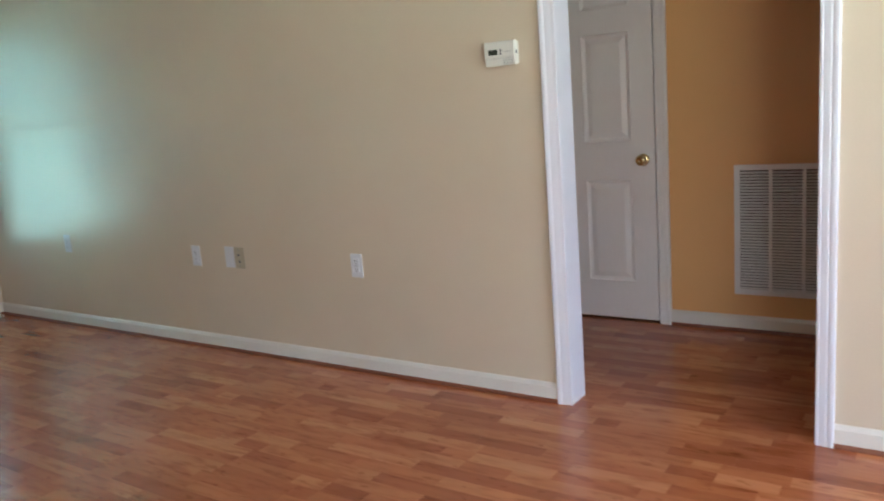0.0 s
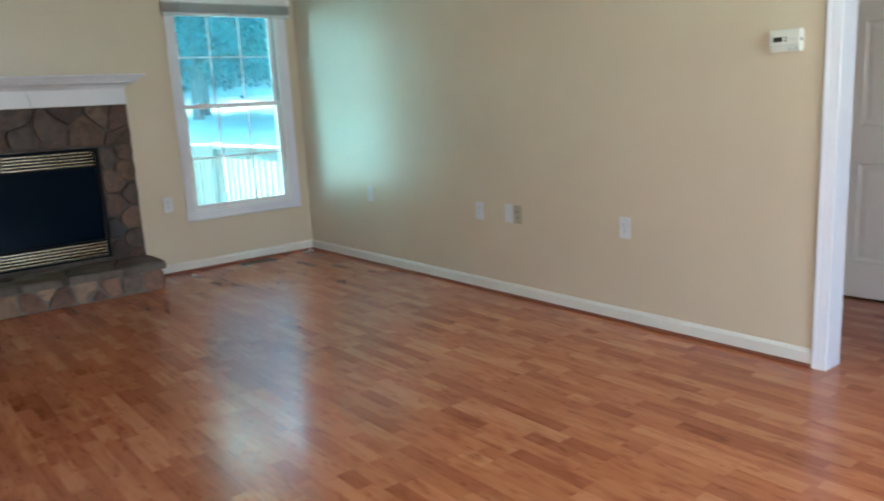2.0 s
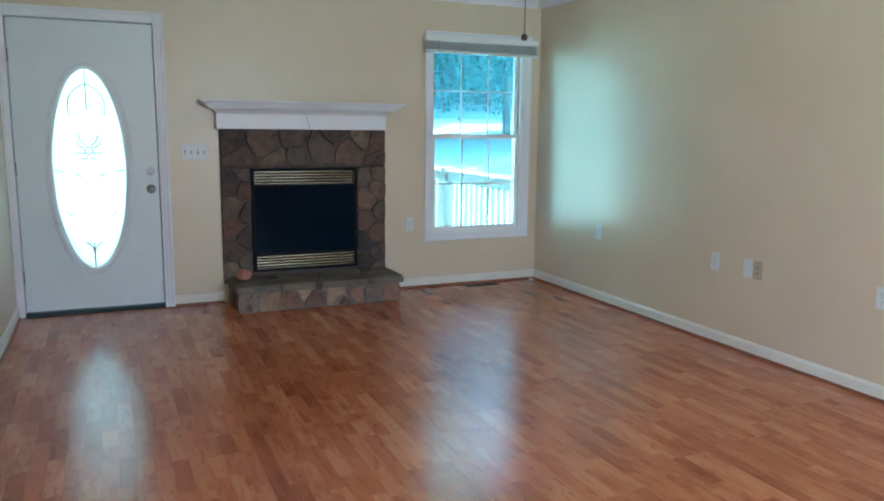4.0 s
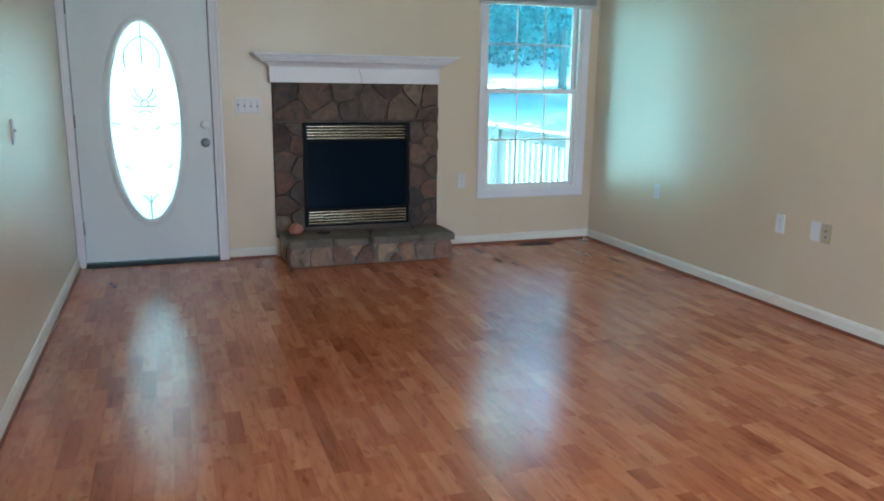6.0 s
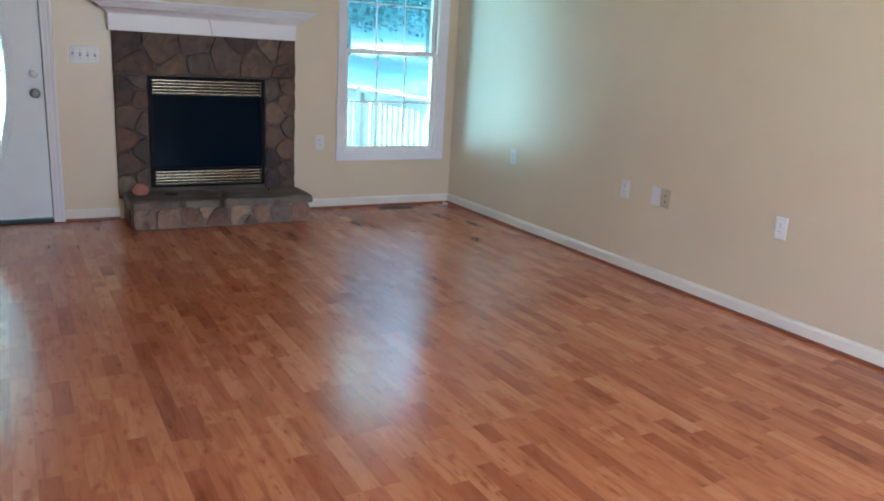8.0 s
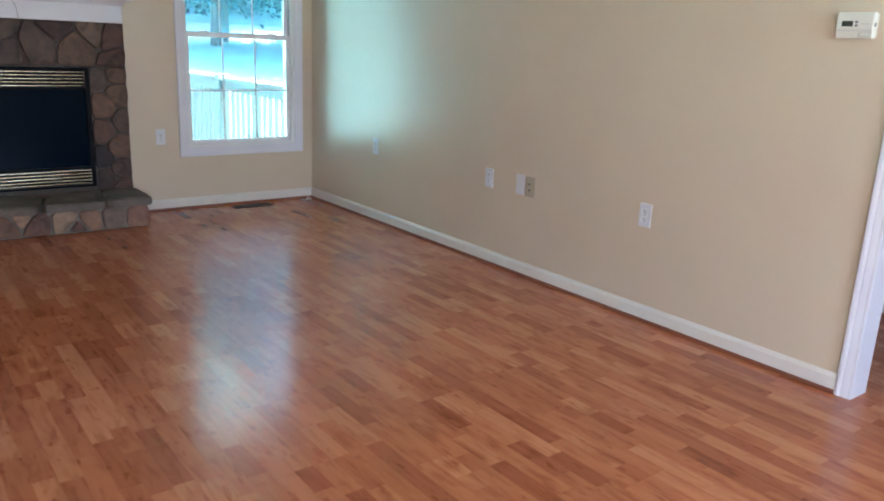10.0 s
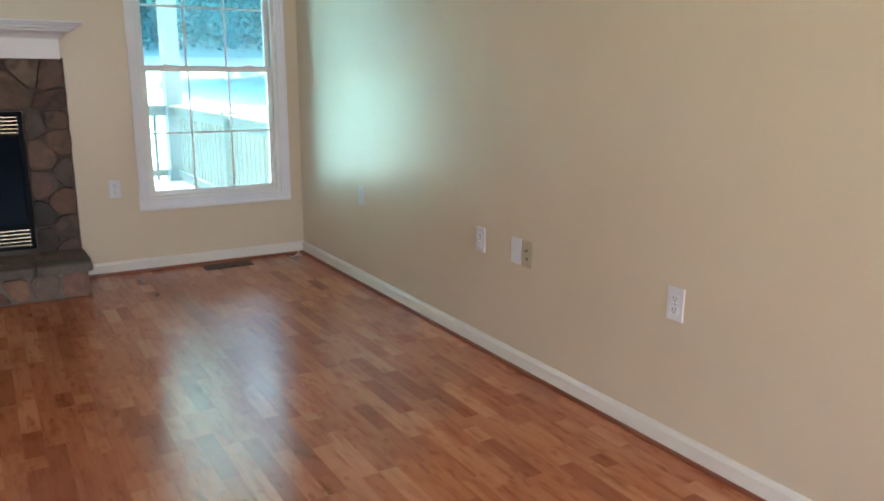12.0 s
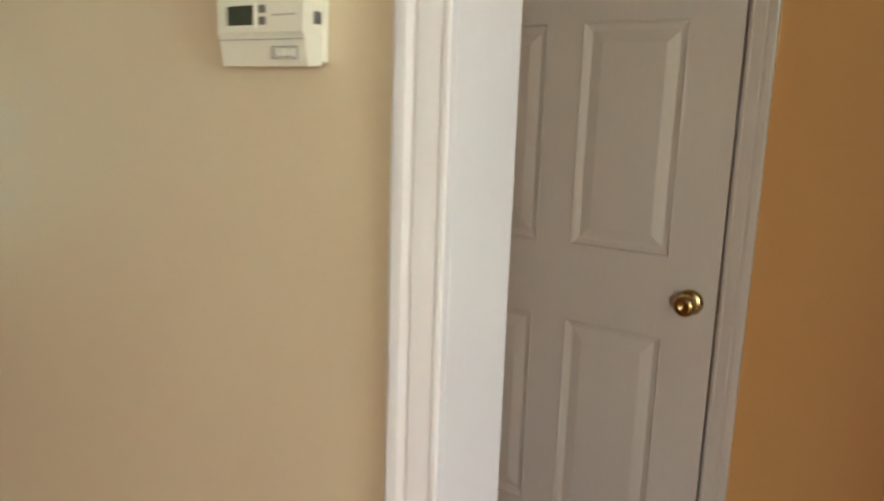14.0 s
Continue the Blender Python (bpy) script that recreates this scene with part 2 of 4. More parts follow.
GRILLE = noisy("grille_enamel", (0.76, 0.74, 0.72), (0.82, 0.80, 0.78), 8, 90, rough=0.42)
CORD = noisy("dark_cord", (0.012, 0.01, 0.01), (0.03, 0.025, 0.02), 30, 150, rough=0.5)
CABLE = noisy("white_cable", (0.62, 0.62, 0.6), (0.7, 0.7, 0.68), 30, 150, rough=0.45)
PINKROCK = noisy("pink_quartz", (0.36, 0.12, 0.085), (0.48, 0.22, 0.17), 14, 90, rough=0.6, bump=0.5)
CRACK = noisy("crack_shadow", (0.16, 0.15, 0.16), (0.22, 0.21, 0.22), 30, 90, rough=0.9)
# Cyan tint in the glass stands in for the view's cyan cast.
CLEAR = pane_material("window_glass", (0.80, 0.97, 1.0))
FROST = glass_material("bevelled_glass", 0.8, (0.90, 1.0, 1.0))


def scattered(m, color, amount):
    """A scattering layer mixed into a pane: painted haze over the view, or the etched side of frosted glass."""
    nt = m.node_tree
    scatter = add(nt, "ShaderNodeBsdfTranslucent")
    scatter.inputs["Color"].default_value = (*color, 1)
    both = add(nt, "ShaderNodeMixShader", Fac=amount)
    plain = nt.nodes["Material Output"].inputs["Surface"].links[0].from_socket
    nt.links.new(plain, both.inputs[1]), nt.links.new(scatter.outputs["BSDF"], both.inputs[2])
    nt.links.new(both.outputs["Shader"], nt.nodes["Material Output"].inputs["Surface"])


# Cyan haze put into the window glass, lifting the dark trees outside.
scattered(CLEAR, (0.2, 0.68, 1.0), 0.055)
scattered(FROST, (0.50, 0.60, 0.61), 0.65)
DECK = noisy("deck_boards", (0.48, 0.44, 0.40), (0.60, 0.56, 0.52), 3, 60, rough=0.75, bump=0.2, stretch=(0.3, 4, 1))
POSTP = noisy("post_paint", (0.10, 0.088, 0.085), (0.13, 0.115, 0.11), 4, 60, rough=0.55, bump=0.1)
RAILP = noisy("railing_paint", (0.10, 0.092, 0.078), (0.135, 0.122, 0.10), 4, 60, rough=0.55, bump=0.1)
SIDING = noisy("siding", (0.62, 0.62, 0.58), (0.7, 0.7, 0.66), 3, 60, rough=0.6)
SHINGLE = noisy("roof_shingle", (0.06, 0.06, 0.065), (0.1, 0.1, 0.1), 6, 60, rough=0.9)
LAWN = noisy("lawn", (0.17, 0.31, 0.26), (0.31, 0.42, 0.36), 0.5, 9, rough=0.9, bump=0.4, bump_scale=6)
ROADM = noisy("gravel_road", (0.33, 0.33, 0.34), (0.45, 0.45, 0.45), 1.0, 30, rough=0.9, bump=0.3)
BARK = noisy("bark", (0.05, 0.045, 0.04), (0.1, 0.09, 0.075), 5, 40, rough=0.9, bump=0.6, stretch=(1, 1, 0.2))
LEAF = noisy("leaves", (0.008, 0.055, 0.066), (0.02, 0.085, 0.09), 0.6, 5, rough=0.85, bump=0.0, spec=0.15)
LEAF_B = noisy("leaves_light", (0.012, 0.075, 0.08), (0.03, 0.11, 0.11), 0.6, 5, rough=0.85, bump=0.0, spec=0.15)


for leafy in (LEAF, LEAF_B):
    nt = leafy.node_tree
    bsdf = nt.nodes["Principled BSDF"]
    thin = add(nt, "ShaderNodeBsdfTranslucent")
    nt.links.new(bsdf.inputs["Base Color"].links[0].from_socket, thin.inputs["Color"])
    both = add(nt, "ShaderNodeMixShader", Fac=0.45)
    nt.links.new(bsdf.outputs["BSDF"], both.inputs[1]), nt.links.new(thin.outputs["BSDF"], both.inputs[2])
    nt.links.new(both.outputs["Shader"], nt.nodes["Material Output"].inputs["Surface"])


# ---- building helpers ----
def thing(name, label, category, loc=(0, 0, 0), group="", kind=""):
    """An empty at a thing's base; its parts are given in world coordinates."""
    ob = new(name)
    ob.location = loc
    ob.empty_display_size = 0.05
    ob["base"] = loc
    return tagged(ob, label, category, group, kind)


def part(name, bm, mat, parent=None, label="", smooth=False):
    """One mesh object from a bmesh in world coordinates, under a thing or a part."""
    root = parent
    while root is not None and root.parent is not None:
        root = root.parent
    if root is not None:
        bm.transform(Matrix.Translation(-Vector(root.location)))
    bmesh.ops.recalc_face_normals(bm, faces=bm.faces)
    me = bpy.data.meshes.new(name)
    bm.to_mesh(me)
    bm.free()
    me.materials.append(mat)
    if smooth:
        for p in me.polygons:
            p.use_smooth = True
    ob = new(name, me)
    ob.parent = parent
    if label:
        ob["label"] = label
    return ob


def structure(name, bm, mat, label, category="wall", smooth=False):
    return tagged(part(name, bm, mat, None, smooth=smooth), label, category, kind="structure")


def box(bm, x0, x1, y0, y1, z0, z1, bevel=0.0, seg=1):
    vs = [bm.verts.new((x, y, z)) for z in (z0, z1) for y in (y0, y1) for x in (x0, x1)]
    fs = [bm.faces.new([vs[i] for i in q]) for q in ((0, 2, 3, 1), (4, 5, 7, 6), (0, 1, 5, 4), (2, 6, 7, 3), (0, 4, 6, 2), (1, 3, 7, 5))]
    if bevel:
        es = list({e for f in fs for e in f.edges})
        bmesh.ops.bevel(bm, geom=es, offset=bevel, segments=seg, affect="EDGES", profile=0.6)
    return bm


def boxed(*a, **k):
    return box(bmesh.new(), *a, **k)


def prism(bm, profile, axis, a, b):
    """A closed profile of (u, v) pushed along an axis: x takes (y, z), y takes (x, z), z takes (x, y)."""
    def at(u, v, w):
        return {"x": (w, u, v), "y": (u, w, v), "z": (u, v, w)}[axis]
    lo, hi = [bm.verts.new(at(u, v, a)) for u, v in profile], [bm.verts.new(at(u, v, b)) for u, v in profile]
    n = len(profile)
    for i in range(n):
        bm.faces.new((lo[i], lo[(i + 1) % n], hi[(i + 1) % n], hi[i]))
    bm.faces.new(lo[::-1]), bm.faces.new(hi)
    return bm


def tube(bm, pts, r, n=8, caps=True):
    """A round tube through points; r is a radius or one radius a point."""
    rs = r if isinstance(r, (list, tuple)) else [r] * len(pts)
    pts, rings = [Vector(p) for p in pts], []
    up = None
    for i, p in enumerate(pts):
        d = (pts[min(i + 1, len(pts) - 1)] - pts[max(i - 1, 0)]).normalized()
        if up is None:
            up = d.orthogonal().normalized()
        up = (up - d * up.dot(d)).normalized()
        side = d.cross(up)
        rings.append([bm.verts.new(p + rs[i] * (math.cos(2 * math.pi * k / n) * up + math.sin(2 * math.pi * k / n) * side)) for k in range(n)])
    for a, b in zip(rings, rings[1:]):
        for k in range(n):
            bm.faces.new((a[k], a[(k + 1) % n], b[(k + 1) % n], b[k]))
    if caps:
        bm.faces.new(rings[0][::-1]), bm.faces.new(rings[-1])
    return bm


def turned(bm, profile, centre, axis, n=24):
    """A lathe: profile of (distance along axis, radius)."""
    c, d = Vector(centre), Vector(axis).normalized()
    u = d.orthogonal().normalized()
    w = d.cross(u)
    rings = [[bm.verts.new(c + d * s + max(r, 1e-4) * (math.cos(2 * math.pi * k / n) * u + math.sin(2 * math.pi * k / n) * w)) for k in range(n)] for s, r in profile]
    for a, b in zip(rings, rings[1:]):
        for k in range(n):
            bm.faces.new((a[k], a[(k + 1) % n], b[(k + 1) % n], b[k]))
    bm.faces.new(rings[0][::-1]), bm.faces.new(rings[-1])
    return bm


def sheet_with_holes(bm, axis, lo, hi, u0, u1, v0, v1, holes):
    """A slab across an axis from lo to hi, spanning u and v, with rectangular holes (u0, u1, v0, v1) cut through."""
    us = sorted({u0, u1, *(h[0] for h in holes), *(h[1] for h in holes)})
    vs = sorted({v0, v1, *(h[2] for h in holes), *(h[3] for h in holes)})

    def solid(i, j):
        if not (0 <= i < len(us) - 1 and 0 <= j < len(vs) - 1):
            return False
        u, v = (us[i] + us[i + 1]) / 2, (vs[j] + vs[j + 1]) / 2
        return not any(h[0] < u < h[1] and h[2] < v < h[3] for h in holes)

    cache = {}

    def vert(i, j, w):
        if (i, j, w) not in cache:
            u, v = us[i], vs[j]
            cache[i, j, w] = bm.verts.new({"x": (w, u, v), "y": (u, w, v), "z": (u, v, w)}[axis])
        return cache[i, j, w]

    for i in range(len(us) - 1):
        for j in range(len(vs) - 1):
            if not solid(i, j):
                continue
            for w in (lo, hi):
                bm.faces.new([vert(a, b, w) for a, b in ((i, j), (i + 1, j), (i + 1, j + 1), (i, j + 1))])
            for di, dj, e in ((-1, 0, ((i, j), (i, j + 1))), (1, 0, ((i + 1, j), (i + 1, j + 1))), (0, -1, ((i, j), (i + 1, j))), (0, 1, ((i, j + 1), (i + 1, j + 1)))):
                if not solid(i + di, j + dj):
                    (a, b), (c, d) = e
                    bm.faces.new((vert(a, b, lo), vert(c, d, lo), vert(c, d, hi), vert(a, b, hi)))
    return bm


def clip_poly(poly, px, py, nx, ny):
    """The part of a polygon on the side of a line away from its normal."""
    out = []
    for (ax, ay), (bx, by) in zip(poly, poly[1:] + poly[:1]):
        da, db = (ax - px) * nx + (ay - py) * ny, (bx - px) * nx + (by - py) * ny
        if da <= 0:
            out.append((ax, ay))
        if da * db < 0:
            s = da / (da - db)
            out.append((ax + s * (bx - ax), ay + s * (by - ay)))
    return out


def cells(u0, u1, v0, v1, seeds, gap):
    """Irregular stones that fill a rectangle, one a seed, with a joint between."""
    result = []
    for i, (su, sv) in enumerate(seeds):
        poly = [(u0 + gap / 2, v0 + gap / 2), (u1 - gap / 2, v0 + gap / 2), (u1 - gap / 2, v1 - gap / 2), (u0 + gap / 2, v1 - gap / 2)]
        for k, (tu, tv) in enumerate(seeds):
            if k == i or not poly:
                continue
            d = math.hypot(tu - su, tv - sv)
            nx, ny = (tu - su) / d, (tv - sv) / d
            poly = clip_poly(poly, (su + tu) / 2 - nx * gap / 2, (sv + tv) / 2 - ny * gap / 2, nx, ny)
        if len(poly) > 2:
            result.append(poly)
    return result


def rough_outline(poly, rng, amount):
    """The outline with its long sides broken once, then all its corners worn round."""
    raw = []
    n = len(poly)
    for i in range(n):
        (ax, ay), (bx, by) = poly[i], poly[(i + 1) % n]
        length = math.hypot(bx - ax, by - ay)
        if length < 0.004:
            continue
        raw.append((ax, ay))
        if length > 0.05:
            s = 0.5 + rng.uniform(-0.15, 0.15)
            k = -rng.uniform(-0.2, 1.0) * amount
            raw.append((ax + (bx - ax) * s - (by - ay) / length * k, ay + (by - ay) * s + (bx - ax) / length * k))
    out = []
    for (ax, ay), (bx, by) in zip(raw, raw[1:] + raw[:1]):
        cut = min(0.3, 0.022 / max(math.hypot(bx - ax, by - ay), 0.01))
        out += [(ax + (bx - ax) * cut, ay + (by - ay) * cut), (bx + (ax - bx) * cut, by + (ay - by) * cut)]
    return out


def stone(bm, poly, axis, base, face, rng):
    """One stone: its outline raised from the mortar with a rounded, uneven face."""
    cu, cv = sum(p[0] for p in poly) / len(poly), sum(p[1] for p in poly) / len(poly)
    rise = face - base

    def at(u, v, w):
        return {"x": (w, u, v), "y": (u, w, v), "z": (u, v, w)}[axis]
    rings = []
    for shrink, h in ((1.0, 0.0), (1.0, 0.72), (0.965, 0.95), (0.8, 1.0)):
        rings.append([bm.verts.new(at(cu + (u - cu) * shrink, cv + (v - cv) * shrink, base + rise * (h + (rng.uniform(-0.10, 0.10) if h > 0.5 else 0)))) for u, v in poly])
    n = len(poly)
    for a, b in zip(rings, rings[1:]):
        for k in range(n):
            bm.faces.new((a[k], a[(k + 1) % n], b[(k + 1) % n], b[k]))
    bm.faces.new(rings[-1])
    return bm


# ---- the room: shell ----
CEILING = 2.44
ROOM_X, ROOM_Y = 8.2, -4.16          # far side behind the walk, and the side wall by the front door
OPEN_L, OPEN_R, HEAD = 4.463, 5.367, 2.06   # cased opening to the hallway
HALL_Y, HALL_L, HALL_R = 1.20, 2.9, 6.6
DOOR_L, DOOR_R = -4.107, -3.183      # front door rough opening
WIN_L, WIN_R, WIN_B, WIN_T = -1.03, -0.15, 0.455, 2.075

structure("wall_west", sheet_with_holes(bmesh.new(), "x", -0.16, 0.0, ROOM_Y - 0.14, 0.12, -0.3, CEILING,
          [(DOOR_L - 0.02, DOOR_R + 0.02, 0.0, 2.075), (WIN_L, WIN_R, WIN_B, WIN_T), (-2.533, -1.690, 0.224, 1.030)]), WALL, "cream painted drywall wall with front door and window")
structure("wall_north", sheet_with_holes(bmesh.new(), "y", 0.0, 0.10, 0.001, ROOM_X, -0.3, CEILING, [(OPEN_L, OPEN_R, -0.004, HEAD)]), WALL,
          "cream satin painted drywall wall with a cased opening")
structure("wall_south", sheet_with_holes(bmesh.new(), "y", ROOM_Y - 0.14, ROOM_Y, 0.001, ROOM_X, -0.3, CEILING, [(6.5, 7.9, 0.65, 2.05)]), WALL,
          "cream satin painted drywall side wall")
structure("wall_east", sheet_with_holes(bmesh.new(), "x", ROOM_X, ROOM_X + 0.14, ROOM_Y - 0.14, 0.12, -0.3, CEILING, [(-2.4, -0.8, 0.65, 2.05)]), WALL,
          "cream painted drywall wall with a window")
structure("ceiling", boxed(-0.16, ROOM_X + 0.14, ROOM_Y - 0.14, HALL_Y + 0.3, CEILING, CEILING + 0.12), CEIL, "flat white painted ceiling", "ceiling")
structure("wall_hall_back", sheet_with_holes(bmesh.new(), "y", HALL_Y, HALL_Y + 0.12, HALL_L, HALL_R, -0.3, CEILING, [(3.572, 4.458, 0.0, 2.06)]), HALL,
          "apricot tan painted hallway wall")
structure("wall_hall_left", boxed(HALL_L - 0.12, HALL_L, 0.107, HALL_Y + 0.12, -0.3, CEILING), HALL, "apricot tan painted hallway end wall")
structure("wall_hall_right", boxed(HALL_R, HALL_R + 0.12, 0.107, HALL_Y + 0.12, -0.3, CEILING), HALL, "apricot tan painted hallway end wall")
structure("wall_hall_front", sheet_with_holes(bmesh.new(), "y", 0.101, 0.106, HALL_L, HALL_R, -0.004, CEILING, [(OPEN_L - 0.012, OPEN_R + 0.012, -0.1, HEAD + 0.012)]), HALL,
          "apricot tan painted hallway side of the wall")
structure("wall_closet_back", boxed(3.4, 4.6, HALL_Y + 0.26, HALL_Y + 0.3, -0.3, CEILING), WALL, "plain wall behind the hallway door")


# ---- trim ----
def baseboard(name, axis, a, b, face, out):
    """A low white board with an eased top along a wall, and its stained shoe moulding."""
    h, t = 0.082, 0.014
    prof = [(face, 0.017), (face + out * t, 0.017), (face + out * t, h - 0.016), (face + out * t * 0.55, h - 0.004), (face + out * t * 0.3, h), (face, h)]
    ob = structure(name, prism(bmesh.new(), prof, axis, a, b), BASEP, "low white painted wooden baseboard", "baseboard")
    f = face + out * (t + 0.006)
    shoe = [(face, 0.0), (f, 0.0), (f, 0.006), (f - out * 0.002, 0.011), (f - out * 0.004, 0.015), (f - out * 0.006, 0.0165), (face, 0.0165)]
    structure("trim_shoe", prism(bmesh.new(), shoe, axis, a, b), SHOE, "thin reddish stained strip under the baseboard", "moulding")
    return ob


baseboard("baseboard_north", "x", 0.0145, OPEN_L - 0.0525, 0.0, -1)
baseboard("baseboard_north_right", "x", OPEN_R + 0.0485, ROOM_X, 0.0, -1)
baseboard("baseboard_south", "x", 0.0145, ROOM_X, ROOM_Y, 1)
baseboard("baseboard_west", "y", -1.449, 0.0, 0.0, 1)
baseboard("baseboard_west_door", "y", DOOR_R + 0.072, -2.756, 0.0, 1)
baseboard("baseboard_east", "y", ROOM_Y + 0.0145, -0.0145, ROOM_X, -1)
baseboard("baseboard_hall", "x", 4.5135, HALL_R, HALL_Y, -1)
baseboard("baseboard_hall_left", "x", HALL_L, 3.516, HALL_Y, -1)

_cove = [(0.0, 0.062), (0.007, 0.062), (0.009, 0.055), (0.013, 0.038), (0.022, 0.022), (0.034, 0.013), (0.045, 0.009), (0.047, 0.0), (0.0, 0.0)]
structure("trim_cornice_west", prism(bmesh.new(), [(0.001 + o, CEILING - 0.001 - d) for o, d in _cove], "y", ROOM_Y + 0.001, -0.05), TRIM, "narrow white coved moulding under the ceiling", "moulding")
structure("trim_cornice_north", prism(bmesh.new(), [(-0.001 - o, CEILING - 0.001 - d) for o, d in _cove], "x", 0.001, ROOM_X - 0.001), TRIM, "narrow white coved moulding under the ceiling", "moulding")


def casing_profile(w, t):
    """A moulded casing's section, from its inner edge outwards: (across, out)."""
    return [(0.0, 0.0), (0.0, t * 0.60), (w * 0.05, t * 0.68), (w * 0.12, t * 0.70), (w * 0.15, t * 0.62), (w * 0.20, t * 0.64), (w * 0.38, t * 0.76), (w * 0.55, t * 0.84), (w * 0.58, t * 0.78),
            (w * 0.63, t * 0.80), (w * 0.74, t * 0.97), (w * 0.82, t), (w * 0.93, t), (w, t * 0.86), (w, 0.0)]


def upright(bm, wall_axis, inner, sign, face, out, w, t, z0, z1):
    prof = [(inner + sign * a, face + out * b) if wall_axis == "y" else (face + out * b, inner + sign * a) for a, b in casing_profile(w, t)]
    return prism(bm, prof, "z", z0, z1)


def lintel(bm, wall_axis, a, b, z, face, out, w, t):
    prof = [(face + out * o, z + c) for c, o in casing_profile(w, t)]
    return prism(bm, prof, "x" if wall_axis == "y" else "y", a, b)


opening = thing("doorway_1", "white moulded casing round the open hallway doorway", "doorway", (OPEN_L, 0.06, 0), kind="structure")
part("jamb", boxed(OPEN_L - 0.0005, OPEN_L + 0.012, -0.001, 0.107, 0.0, HEAD), TRIM, opening)
part("jamb", boxed(OPEN_R - 0.012, OPEN_R + 0.0005, -0.001, 0.107, 0.0, HEAD), TRIM, opening)
part("head_jamb", boxed(OPEN_L + 0.0125, OPEN_R - 0.0125, -0.001, 0.107, HEAD - 0.012, HEAD), TRIM, opening)
for fy, o in ((-0.001, -1), (0.107, 1)):
    part("casing", upright(bmesh.new(), "y", OPEN_L + 0.0115, -1, fy, o, 0.063, 0.018, 0.0, HEAD + 0.05), TRIM, opening)
    part("casing", upright(bmesh.new(), "y", OPEN_R - 0.009, 1, fy, o, 0.057, 0.018, 0.0, HEAD + 0.05), TRIM, opening)
    part("head_casing", lintel(bmesh.new(), "y", OPEN_L + 0.012, OPEN_R - 0.0095, HEAD - 0.008, fy, o, 0.057, 0.018), TRIM, opening)


# ---- front door ----
def oval(bm_pts, cy, cz, a, b, n=72):
    return [(cy + a * math.cos(2 * math.pi * k / n), cz + b * math.sin(2 * math.pi * k / n)) for k in range(n)]


def oval_ring(bm, cy, cz, section, n=72):
    """A frame round the oval light: section of (extra radius, x)."""
    rings = []
    for extra, x in section:
        rings.append([bm.verts.new((x, y, z)) for y, z in oval(None, cy, cz, 0.235 + extra, 0.70 + extra, n)])
    for a, b in zip(rings, rings[1:] + rings[:1]):
        for k in range(n):
            bm.faces.new((a[k], a[(k + 1) % n], b[(k + 1) % n], b[k]))
    return bm


OV_Y, OV_Z = -3.642, 1.028
front = thing("door_1", "closed white front door with a large leaded oval glass", "door", (-0.05, -3.645, 0.0), kind="structure")


def oval_slab(bm, y0, y1, z0, z1, back, face):
    """A door leaf pierced by the oval."""
    n = 72
    inner, outer = [], []
    for k in range(n):
        c, s = math.cos(2 * math.pi * k / n), math.sin(2 * math.pi * k / n)
        inner.append((OV_Y + 0.235 * c, OV_Z + 0.70 * s))
        reach = min(((y1 if c > 0 else y0) - OV_Y) / c if abs(c) > 1e-6 else 9, ((z1 if s > 0 else z0) - OV_Z) / s if abs(s) > 1e-6 else 9)
        outer.append((OV_Y + reach * c, OV_Z + reach * s))
    for corner in ((y0, z0), (y0, z1), (y1, z0), (y1, z1)):
        k = min(range(n), key=lambda i: (outer[i][0] - corner[0]) ** 2 + (outer[i][1] - corner[1]) ** 2)
        outer[k] = corner
    loops = [[bm.verts.new((x, y, z)) for y, z in ring] for x in (face, back) for ring in (inner, outer)]
    fi, fo, bi, bo = loops
    for a, b in ((fi, fo), (bi, bo), (fi, bi), (fo, bo)):
        for k in range(n):
            bm.faces.new((a[k], a[(k + 1) % n], b[(k + 1) % n], b[k]))
    return bm


leaf = part("door_leaf", oval_slab(bmesh.new(), -4.102, -3.188, 0.032, 2.05, -0.065, -0.02), STEEL_DOOR, front, "white painted steel door leaf")
part("oval_frame", oval_ring(bmesh.new(), OV_Y, OV_Z, [(0.0, -0.03), (0.0, -0.0165), (0.008, -0.012), (0.022, -0.011), (0.034, -0.0145), (0.046, -0.0185), (0.05, -0.0198), (0.05, -0.03)]), STEEL_DOOR, leaf, "raised oval glazing frame", True)
_gb = bmesh.new()
for x in (-0.040, -0.046):
    _gb.faces.new([_gb.verts.new((x, y, z)) for y, z in oval(None, OV_Y, OV_Z, 0.236, 0.701)])
_gb.verts.ensure_lookup_table()
for k in range(72):
    _gb.faces.new((_gb.verts[k], _gb.verts[(k + 1) % 72], _gb.verts[72 + (k + 1) % 72], _gb.verts[72 + k]))
oval_glass = part("oval_glass", _gb, FROST, leaf, "frosted bevelled oval glass, glowing with daylight")
oval_glass.visible_shadow = False


def came(pts, r=0.0044):
    return tube(bmesh.new(), [(-0.038, OV_Y + y, OV_Z + z) for y, z in pts], r, 6)


def arc(y0, z0, y1, z1, bow, n=10):
    """A bowed line between two points of the glass."""
    dy, dz = y1 - y0, z1 - z0
    return [(y0 + dy * s - dz * bow * 4 * s * (1 - s), z0 + dz * s + dy * bow * 4 * s * (1 - s)) for s in [i / n for i in range(n + 1)]]


